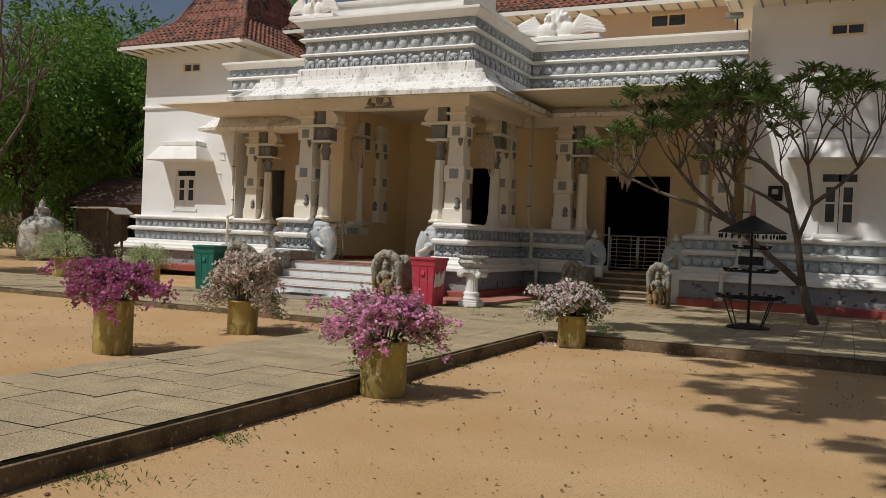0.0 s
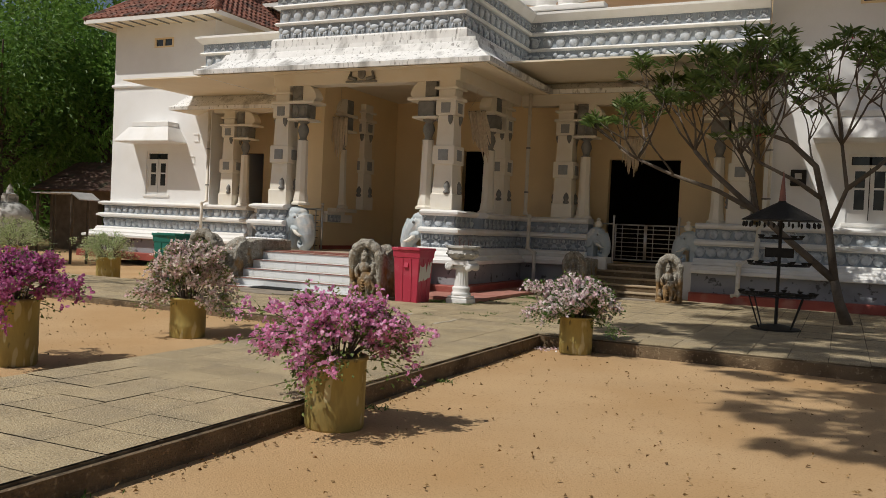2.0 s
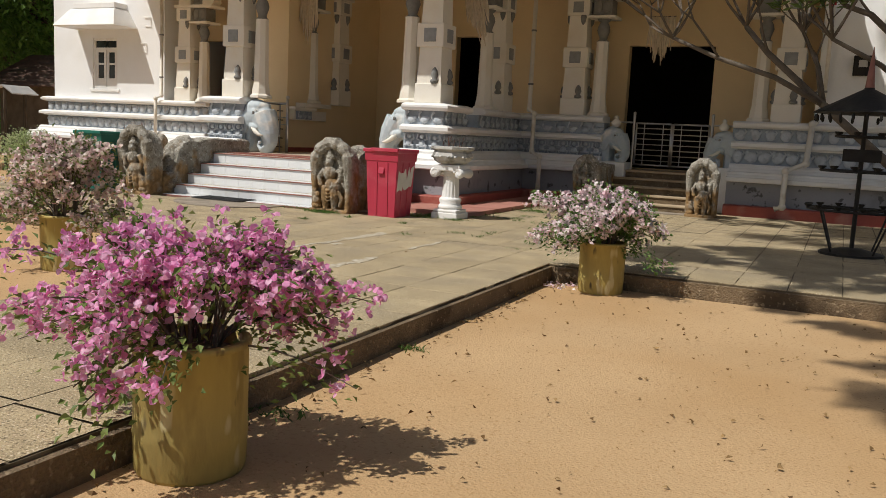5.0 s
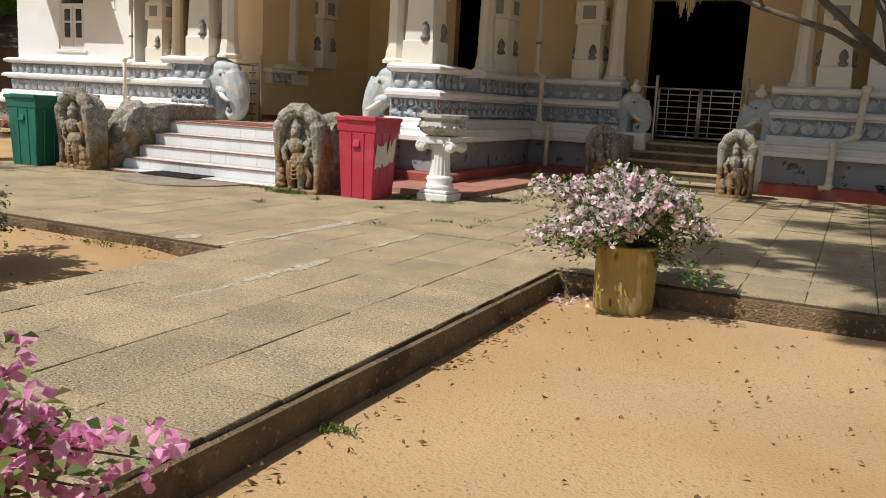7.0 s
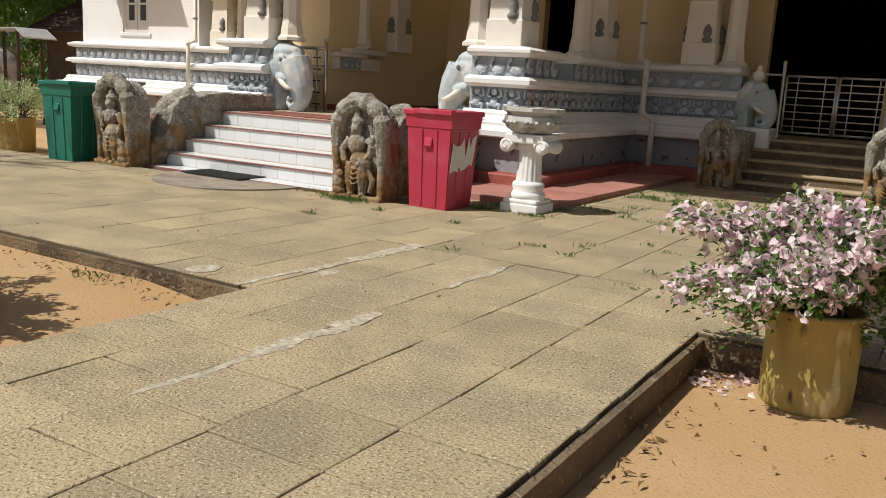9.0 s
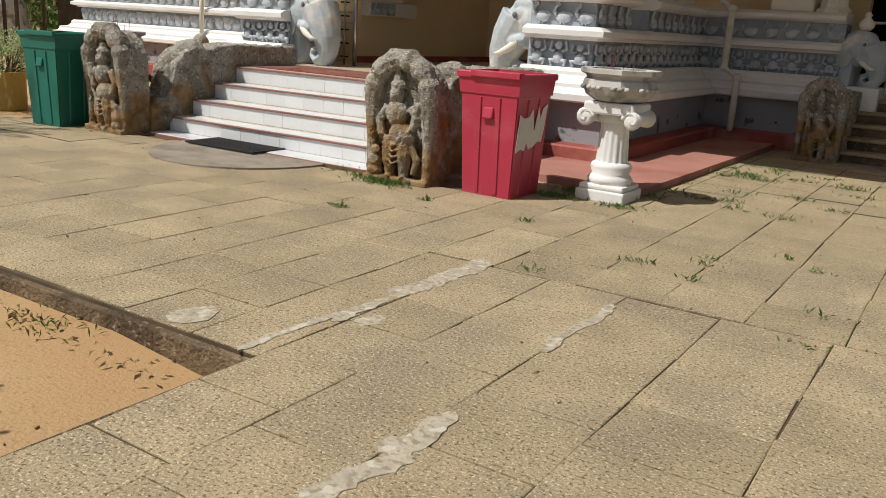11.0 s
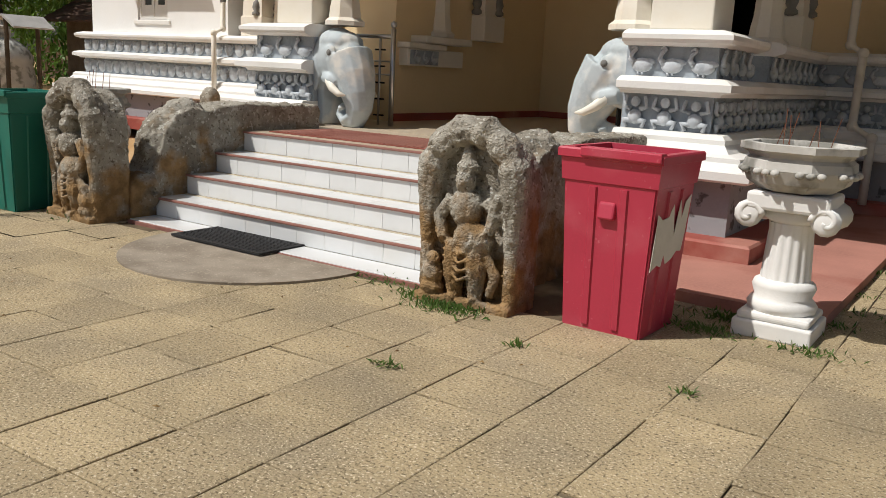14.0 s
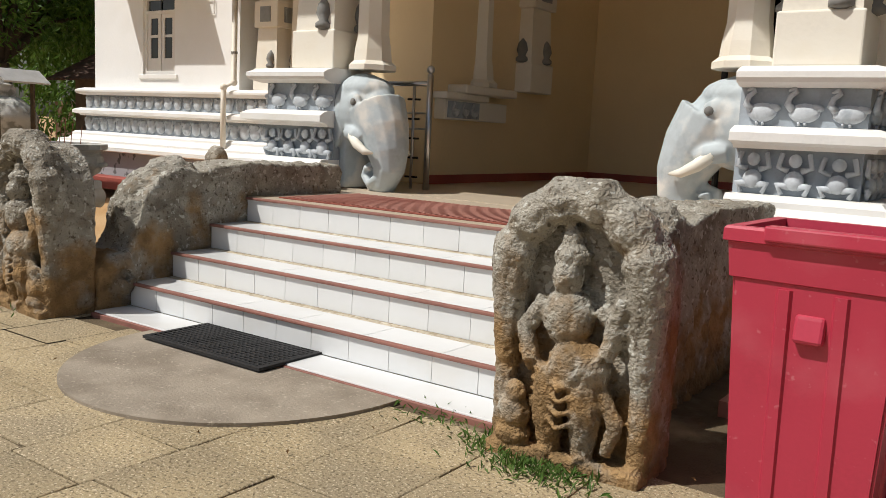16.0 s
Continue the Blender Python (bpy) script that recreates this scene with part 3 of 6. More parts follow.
tagged(part("wall_upper_storey", wall_with_holes(B(), -20.5, -1.5, 28.4, 28.7, 5.5, 9.9, [(-6.25, -5.05, 8.85, 9.3)]), PEACH), "peach plastered upper storey wall", "wall", kind="structure")


# ---- windows ----
def window(name, x0, x1, z0, z1, y, label):
    w = thing(name, label, "window", kind="structure")
    bm = B()
    for a in ((x0, x0 + 0.07, z0, z1), (x1 - 0.07, x1, z0, z1), (x0 + 0.07, x1 - 0.07, z0, z0 + 0.07), (x0 + 0.07, x1 - 0.07, z1 - 0.07, z1), (x0 + 0.07, x1 - 0.07, z1 - 0.33, z1 - 0.27)):
        box(bm, a[0], a[1], y - 0.02, y + 0.08, a[2], a[3])
    part("window_frame", bm, WOODW, w)
    xm = (x0 + x1) / 2
    for s, (a, b) in enumerate(((x0 + 0.07, xm - 0.01), (xm + 0.01, x1 - 0.07))):
        bm = B()
        for c in ((a, a + 0.09, z0 + 0.07, z1 - 0.33), (b - 0.09, b, z0 + 0.07, z1 - 0.33), (a + 0.09, b - 0.09, z0 + 0.07, z0 + 0.32), (a + 0.09, b - 0.09, z1 - 0.41, z1 - 0.33), (a + 0.09, b - 0.09, (z0 + z1) / 2 - 0.03, (z0 + z1) / 2 + 0.02)):
            box(bm, c[0], c[1], y, y + 0.05, c[2], c[3])
        sash = part("sash", bm, WOODW, w)
        for lo, hi in ((z0 + 0.32, (z0 + z1) / 2 - 0.03), ((z0 + z1) / 2 + 0.02, z1 - 0.41)):
            part("pane", box(B(), a + 0.09, b - 0.09, y + 0.02, y + 0.028, lo, hi), GLASS, sash)
        part("fanlight", box(B(), a + 0.02, b - 0.02, y + 0.02, y + 0.028, z1 - 0.27, z1 - 0.07), GLASS, w)
    part("window_sill", box(B(), x0 - 0.1, x1 + 0.1, y - 0.1, y + 0.05, z0 - 0.09, z0, 0.015), WOODW, w)
    for xx in (x0 - 0.22, x1 + 0.14):
        part("pilaster_strip", box(B(), xx, xx + 0.08, y - 0.05, y, 1.98, z1 + 0.3, 0.015), WOODW, w)
    return w


window("window_1", *WINR, WY + 0.06, "white painted casement window with two dark-paned sashes")
window("window_2", *WINL, WY + 0.06, "white painted casement window under a plaster awning")


def vent(name, x0, x1, z0, z1, y):
    w = thing(name, "small high window with two dark panes", "window", kind="structure")
    bm = B()
    xm = (x0 + x1) / 2
    for a in ((x0, x0 + 0.06, z0, z1), (x1 - 0.06, x1, z0, z1), (x0 + 0.06, x1 - 0.06, z0, z0 + 0.05), (x0 + 0.06, x1 - 0.06, z1 - 0.05, z1), (xm - 0.025, xm + 0.025, z0 + 0.05, z1 - 0.05)):
        box(bm, a[0], a[1], y - 0.03, y + 0.05, a[2], a[3])
    part("window_frame", bm, TAN, w)
    part("pane", box(B(), x0 + 0.06, xm - 0.025, y + 0.02, y + 0.03, z0 + 0.05, z1 - 0.05), GLASS, w)
    part("pane", box(B(), xm + 0.025, x1 - 0.06, y + 0.02, y + 0.03, z0 + 0.05, z1 - 0.05), GLASS, w)


vent("window_3", *VR, WY)
vent("window_4", *VL, WY)
vent("window_5", -6.25, -5.05, 8.85, 9.3, 28.4)


def awning(name, x0, x1, z, y, label):
    a = thing(name, label, "awning", kind="structure")
    part("slope", sweep(B(), [(x0 + 0.45, y), (x0 + 0.45, y - 0.45), (x1 - 0.45, y - 0.45), (x1 - 0.45, y)], [(-0.0, z), (0.42, z), (0.45, z + 0.03), (0.42, z + 0.08), (0.12, z + 0.52), (0.0, z + 0.56)]), PLINTH, a, "sloping plaster hood")
    part("cap", box(B(), x0 + 0.4, x1 - 0.4, y - 0.5, y, z + 0.56, z + 0.72, 0.02), PLINTH, a)
    part("soffit", box(B(), x0 + 0.45, x1 - 0.45, y - 0.45, y, z + 0.01, z + 0.56), PLINTH, a)


awning("window_awning_1", -23.6, -21.15, 4.0, WY, "white plaster hood over the tower window")
awning("window_awning_2", -1.5, 1.1, 4.0, WY, "white plaster hood over the side window")

# ---- eaves, parapets ----
EP = [(-15.85 + 1.2, F + 0.5), (-15.85 + 1.2, 20.0), (-8.95, 20.0), (-8.95, F), (-2.5, F)]
eaves = thing("eaves", "streaked white concrete eaves with cream undersides", "eaves", kind="structure")
part("eave_slope", sweep(B(), EP, [(-0.1, 5.5), (1.15, 5.14), (1.22, 5.14), (1.23, 5.25), (1.1, 5.3), (0.75, 5.55), (0.66, 5.72), (0.6, 5.74), (0.58, 5.85), (-0.1, 5.86)]), EAVE, eaves, "curved eave with black rain streaks")
WP = [(-19.7, 26), (-19.7, F), (-14.75, F)]
part("wing_slope", sweep(B(), WP, [(-0.1, 5.3), (1.05, 4.98), (1.13, 4.98), (1.14, 5.08), (1.02, 5.14), (0.62, 5.58), (0.5, 5.84), (0.44, 5.86), (0.42, 5.92), (-0.1, 5.93)]), EAVE, eaves, "curved eave over the far wing")
part("wing_soffit", sweep(B(), WP, [(-0.3, 5.2), (0.2, 5.2), (1.0, 4.965), (1.0, 4.985), (0.2, 5.24), (-0.3, 5.28)]), SOFFIT, eaves, "cream painted underside")
part("soffit", sweep(B(), EP, [(-0.3, 5.36), (0.2, 5.36), (1.1, 5.125), (1.1, 5.14), (0.2, 5.48), (-0.3, 5.5)]), SOFFIT, eaves, "cream painted underside")
part("roof_slab", prism(B(), [(-19.6, 26), (-19.6, F), (-14.6, F), (-14.6, 20.1), (-9.0, 20.1), (-9.0, F), (-2.5, F), (-2.5, 28.4), (-19.6, 28.4)], "z", 5.5, 5.84), SOFFIT, eaves)
bm = B()
for x0, x1, y0, y1 in ((-14.5, -9.1, 20.3, 20.7), (-9.5, -9.1, 20.7, 24.5), (-14.6, -14.2, 20.7, 22), (-9.1, -2.6, 24.5, 24.8), (-20.1, -14.6, 24.5, 24.8)):
    box(bm, x0, x1, y0, y1, 5.05, 5.5, 0.01)
tagged(part("beam", bm, CREAM), "cream painted beams over the pillars", "beam", kind="structure")
tagged(part("ceiling", box(B(), -20.2, -2.5, 20.6, 26, 5.46, 5.5), SOFFIT), "plain cream veranda ceiling", "ceiling", kind="structure")


def parapet(name, path, label, top=7.5, tier=False):
    p = thing(name, label, "parapet", kind="structure")
    z = 5.84
    rows = [("base_course", EAVE, [(-0.3, z), (0.14, z), (0.14, 6.03), (0.1, 6.08), (-0.3, 6.08)]),
            ("lower_band", BLUE, [(-0.3, 6.08), (0, 6.08), (0, 6.42), (-0.3, 6.42)]),
            ("moulding", PLINTH, [(-0.3, 6.42), (0.07, 6.42), (0.11, 6.46), (0.07, 6.5), (-0.3, 6.5)]),
            ("middle_band", BLUE, [(-0.3, 6.5), (0, 6.5), (0, 6.84), (-0.3, 6.84)]),
            ("moulding", PLINTH, [(-0.3, 6.84), (0.1, 6.84), (0.15, 6.88), (0.1, 6.93), (-0.3, 6.93)]),
            ("upper_band", BLUE, [(-0.3, 6.93), (0.05, 6.93), (0.05, 7.2), (-0.3, 7.2)]),
            ("cornice", PLINTH, [(-0.3, 7.2), (0.1, 7.2), (0.2, 7.3), (0.26, 7.36), (0.26, 7.42), (0.1, 7.47), (-0.3, 7.5)])]
    for n, m, prof in rows:
        part(n, sweep(B(), path, prof), m, p)
    for a, b in zip(path, path[1:]):
        row_of(p, "lion", a, b, 6.09, 0.31, 0.36, 0.0)
        row_of(p, "bird", a, b, 6.51, 0.30, 0.36, 0.0)
        row_of(p, "dwarf", a, b, 6.96, 0.2, 0.3, 0.05)
    return p


parapet("parapet_1", [(-13.85, F), (-13.85, 19.6), (-8.75, 19.6), (-8.75, 23.9), (-2.6, 23.9)], "grey-blue parapet with white mouldings and rows of carved lions")
parapet("parapet_2", [(-20.0, 26), (-20.0, 23.9), (-14.2, 23.9)], "grey-blue parapet with white mouldings over the far wing")
tier = thing("parapet_crown", "white stepped block on top of the porch parapet", "parapet", kind="structure")
part("step", sweep(B(), [(-13.3, F), (-13.3, 20.2), (-9.4, 20.2), (-9.4, F)], [(-0.5, 7.48), (0.25, 7.48), (0.25, 7.62), (0.1, 7.66), (0.1, 7.9), (0.18, 7.95), (0.18, 8.02), (-0.5, 8.05)]), PLINTH, tier)
part("block", box(B(), -12.6, -10.0, 20.7, 24, 8.0, 9.2, 0.03), PLINTH, tier)


def crest(at, label):
    """carved pair of swans with spread tails."""
    bm = B()
    for s in (-1, 1):
        ball(bm, (s * 0.33, 0, 0.28), 0.3, 1.1, 0.5, 0.9)
        tube(bm, [(s * 0.15, 0, 0.35), (s * 0.05, -0.03, 0.55), (s * 0.14, -0.03, 0.75), (s * 0.28, -0.03, 0.72), (s * 0.3, -0.03, 0.62)], [0.12, 0.09, 0.08, 0.09, 0.03])
        for k in range(6):
            a = 0.25 + k * 0.2
            tube(bm, [(s * 0.45, 0, 0.25), (s * (0.6 + 0.35 * math.cos(a * 0.9)), 0.02, 0.2 + 0.55 * math.sin(a)), (s * (0.75 + 0.75 * math.cos(a)), 0.02, 0.12 + 0.5 * math.sin(a))], [0.12, 0.1, 0.06], 6)
    for k in range(7):
        a = math.pi * (0.2 + 0.6 * k / 6)
        tube(bm, [(0, 0.06, 0.3), (0.42 * math.cos(a), 0.06, 0.35 + 0.5 * math.sin(a)), (0.5 * math.cos(a), 0.05, 0.35 + 0.62 * math.sin(a))], [0.1, 0.11, 0.05], 6)
    box(bm, -1.35, 1.35, -0.2, 0.2, -0.02, 0.12, 0.02)
    ob = tagged(part("swan_crest", bm, PLINTH, smooth=True), label, "ornament")
    fuse = ob.modifiers.new("fuse", "REMESH")
    fuse.mode, fuse.voxel_size, fuse.use_smooth_shade = "VOXEL", 0.022, True
    ob.matrix_basis = at
    return ob


crest(pose(-8.0, 23.9, 7.5), "white carved crest of two swans on the parapet corner")
crest(pose(-13.7, 19.7, 7.5) @ Matrix.Diagonal((0.55, 0.8, 0.85, 1)), "small white carved swan crest on the porch parapet")


# ---- tiled roofs ----
def tile_rows(bm, p00, p10, p01, p11, nu, nv, lift=0.05):
    """rows of overlapping clay tiles over a four-cornered slope; p00-p10 is the lower edge."""
    p00, p10, p01, p11 = map(Vector, (p00, p10, p01, p11))
    for j in range(nv):
        v0, v1 = j / nv, (j + 1.15) / nv
        a0, a1 = p00.lerp(p01, v0), p10.lerp(p11, v0)
        b0, b1 = p00.lerp(p01, min(1, v1)), p10.lerp(p11, min(1, v1))
        n = (a1 - a0).cross(b0 - a0)
        n = n.normalized() if n.length > 1e-6 else Vector((0, 0, 1))
        k = max(1, round(nu * (a1 - a0).length / max(0.01, (p10 - p00).length)))
        for i in range(k):
            u0, um, u1 = i / k, (i + 0.5) / k, (i + 1) / k
            lo = [a0.lerp(a1, u) for u in (u0, um, u1)]
            hi = [b0.lerp(b1, u) for u in (u0, um, u1)]
            vs = [bm.verts.new(q) for q in (lo[0] + n * 0.02, lo[1] + n * lift * 1.6, lo[2] + n * 0.02, hi[0], hi[1] + n * lift, hi[2], lo[0] - n * 0.01, lo[2] - n * 0.01)]
            bm.faces.new((vs[0], vs[1], vs[4], vs[3]))
            bm.faces.new((vs[1], vs[2], vs[5], vs[4]))
            bm.faces.new((vs[6], vs[7], vs[2], vs[1], vs[0]))


def hip_roof(name, x0, x1, y0, y1, z, ridge, zr, label, bell=0.55):
    r = thing(name, label, "roof", kind="structure")
    cx0, cx1, cy = ridge
    def mid(p, q, f):
        return (p[0] + (q[0] - p[0]) * f, p[1] + (q[1] - p[1]) * f, z + (zr - z) * f * bell)
    c = [(x0, y0, z), (x1, y0, z), (x1, y1, z), (x0, y1, z)]
    t = [(cx0, cy, zr), (cx1, cy, zr), (cx1, cy, zr), (cx0, cy, zr)]
    f = 0.45
    m = [mid(c[i], t[i], f) for i in range(4)]
    bm = B()
    for i in range(4):
        j = (i + 1) % 4
        nu = max(6, round((Vector(c[j]) - Vector(c[i])).length / 0.26))
        tile_rows(bm, c[i], c[j], m[i], m[j], nu, 7)
        tile_rows(bm, m[i], m[j], t[i], t[j], max(3, round((Vector(m[j]) - Vector(m[i])).length / 0.26)), 9)
    me = mesh_of(bm, "tiles", ROOF)
    ob = new("tiles", me)
    ob.parent = r
    ob["label"], ob["kind"] = "weathered red clay tiles", "stuff"
    bm = B()
    for i in range(4):
        tube(bm, [c[i], m[i], t[i]], 0.1, 7)
    part("ridge_tile", bm, ROOF, r, "clay ridge tiles", True)
    bm = B()
    box(bm, x0, x1, y0, y0 + 0.03, z - 0.14, z + 0.0)
    box(bm, x0, x0 + 0.03, y0 + 0.03, y1, z - 0.14, z)
    box(bm, x1 - 0.03, x1, y0 + 0.03, y1, z - 0.14, z)
    part("fascia", bm, WOODW, r, "pale painted fascia board")
    bm = B()
    prism(bm, [(x0 + 0.03, y0 + 0.03), (x1 - 0.03, y0 + 0.03), (x1 - 0.03, y1), (x0 + 0.03, y1)], "z", z - 0.08, z - 0.05)
    part("soffit", bm, SOFFIT, r, "boarded cream soffit")
    bm = B()
    n = int((x1 - x0) / 0.55)
    for i in range(n):
        xx = x0 + 0.3 + i * 0.55
        box(bm, xx, xx + 0.04, y0 + 0.05, y0 + 1.0, z - 0.12, z - 0.081)
    part("batten", bm, GREYORN, r, "dark rafter ends")
    return r


hip_roof("roof_tower_left", -25.2, -19.3, 23.5, 31.5, 8.25, (-22.4, -22.2, 27.3), 13.2, "bell-curved red clay tile roof on the tower")
hip_roof("roof_tower_right", -3.2, 14, 23.4, 33.0, 8.3, (1.5, 9.0, 28.0), 12.5, "red clay tile roof on the side tower")
hip_roof("roof_upper", -21.5, -0.5, 27.4, 38, 9.5, (-17, -5, 33), 13.4, "low red clay tile roof behind the parapets", 0.8)


# ---- pillars ----
def pillar(at, label, gap=0.55, foot=1.97):
    """a square panelled pillar with a slim octagonal companion column at +x and bracketed capitals."""
    p = thing("pillar", label, "pillar", "pillars of the veranda", at=at)
    bm = B()
    box(bm, -0.29, 0.29, -0.29, 0.29, foot, foot + 0.38, 0.015)
    lathe(bm, [(0.37, foot + 0.38), (0.33, 3.05)], seg=4, turn=0.5)
    lathe(bm, [(0.32, 3.5), (0.29, 4.22)], seg=4, turn=0.5)
    part("shaft", bm, CREAM, p)
    part("middle_block", box(B(), -0.29, 0.29, -0.29, 0.29, 3.05, 3.5, 0.02), CREAM, p)
    part("top_block", box(B(), -0.26, 0.26, -0.26, 0.26, 4.22, 4.58, 0.015), CREAM, p)
    bm = B()
    box(bm, -0.31, 0.31, -0.31, 0.31, 4.58, 4.66, 0.02)
    box(bm, -0.22, 0.22, -0.22, 0.22, 4.66, 5.1, 0.015)
    box(bm, -0.3, 0.3, -0.3, 0.3, 4.84, 4.9, 0.015)
    part("capital", bm, CREAM, p)
    for z, h, o in ((3.275, 0.13, 0.292), (4.4, 0.12, 0.262)):
        for a in range(4):
            m = pose(0, 0, 0, 0, 0, 90 * a)
            bm = B()
            box(bm, -h, h, -o - 0.012, -o + 0.01, z - h, z + h, 0.006)
            box(bm, -h + 0.03, h - 0.03, -o - 0.018, -o - 0.008, z - h + 0.03, z + h - 0.03, 0.003)
            bm.transform(m)
            part("panel", bm, PANELGREY, p, "grey carved panel")
    for a in range(4):
        m = pose(0, 0, 0, 0, 0, 90 * a)
        bm = B()
        lathe(bm, [(0.03, 0), (0.085, 0.02), (0.085, 0.06), (0.05, 0.09), (0.08, 0.16), (0.06, 0.25), (0.01, 0.31)], (0.12, -0.26, foot + 0.38), 8)
        bm.transform(m)
        part("bud", bm, GREYORN, p, "grey lotus bud", True)
        bm = B()
        lathe(bm, [(0.01, -0.22), (0.05, -0.15), (0.07, -0.05), (0.06, 0.0)], (0.12, -0.22, 4.22), 8)
        bm.transform(m)
        part("bud", bm, GREYORN, p, "grey hanging bud", True)
    g = gap
    part("companion_column", lathe(B(), [(0.25, foot), (0.25, foot + 0.05), (0.2, foot + 0.09), (0.19, foot + 0.2), (0.165, foot + 0.34), (0.14, 3.62), (0.15, 3.65)], (g, 0, 0), 8, turn=0.5), CREAM, p, "slim octagonal column")
    part("neck", lathe(B(), [(0.14, 3.65), (0.09, 3.7), (0.1, 3.76), (0.15, 3.9), (0.13, 4.0), (0.085, 4.08), (0.14, 4.12), (0.16, 4.15)], (g, 0, 0), 14), GREYORN, p, "dark turned neck", True)
    bm = B()
    box(bm, g - 0.33, g + 0.33, -0.3, 0.3, 4.15, 4.21, 0.02)
    box(bm, g - 0.33, g + 0.48, -0.3, 0.3, 4.58, 4.66, 0.02)
    part("abacus", bm, CREAM, p)
    bm = B()
    box(bm, g - 0.22, g + 0.22, -0.22, 0.22, 4.21, 4.58, 0.03)
    for s in (-1, 1):
        ball(bm, (g + s * 0.1, -0.22, 4.4), 0.12, 1, 0.5, 1.2, 8, 6)
    box(bm, g - 0.25, g + 0.05, -0.2, 0.2, 4.66, 5.08, 0.03)
    ball(bm, (g - 0.1, -0.2, 4.87), 0.14, 1, 0.4, 1, 8, 6)
    part("carved_block", bm, GREYORN, p, "dark grey carved block")
    arc = [(g + 0.05, 5.08), (g + 0.05, 4.66)] + [(g + 0.5 - 0.12, 4.66)] + [(g + 0.05 + 0.42 * math.cos(a), 4.68 + 0.42 * math.sin(a)) for a in np.linspace(0.15, 1.5, 8)]
    part("bracket", prism(B(), arc, "y", -0.16, 0.16), CREAM, p, "rounded cream bracket")
    return p


PL = "cream square pillar with grey panels and a slim companion column"
pillar(pose(-9.43, 20.52, 0, 0, 0, 180), PL + " on the porch plinth")
pillar(pose(-14.2, 20.52, 0, 0, 0, 0), PL + " on the far porch plinth")
pillar(pose(-9.38, 23.75, 0, 0, 0, -90), PL + " on the porch side", 0.75)
pillar(pose(-13.92, 23.95, 0, 0, 0, -90), PL + " against the tan wall", 1.1)
pillar(pose(-7.75, F + 0.32, 0), PL + " beside the steps")
pillar(pose(-3.15, F + 0.32, 0, 0, 0, 180), PL + " by the drainpipe")
pillar(pose(-19.35, F + 0.32, 0), PL + " beside the tower")
ped = thing("wall_pedestal", "cream pedestal with a grey frieze on the tan wall", "pedestal", kind="structure")
part("cap", box(B(), -13.9, -13.6, 22.15, 23.3, 1.86, 1.96, 0.02), CREAM, ped)
part("shelf", box(B(), -13.9, -13.66, 21.85, 22.75, 1.78, 1.86, 0.02), CREAM, ped)
part("body", box(B(), -13.9, -13.72, 21.9, 23.25, 1.55, 1.78, 0.01), CREAM, ped)
part("frieze", box(B(), -13.73, -13.705, 21.95, 22.6, 1.57, 1.76, 0.004), BLUE, ped, "grey-blue carved frieze")
row_of(ped, "swan", (-13.71, 21.98), (-13.71, 22.58), 1.58, 0.17, 0.2, 0.0)


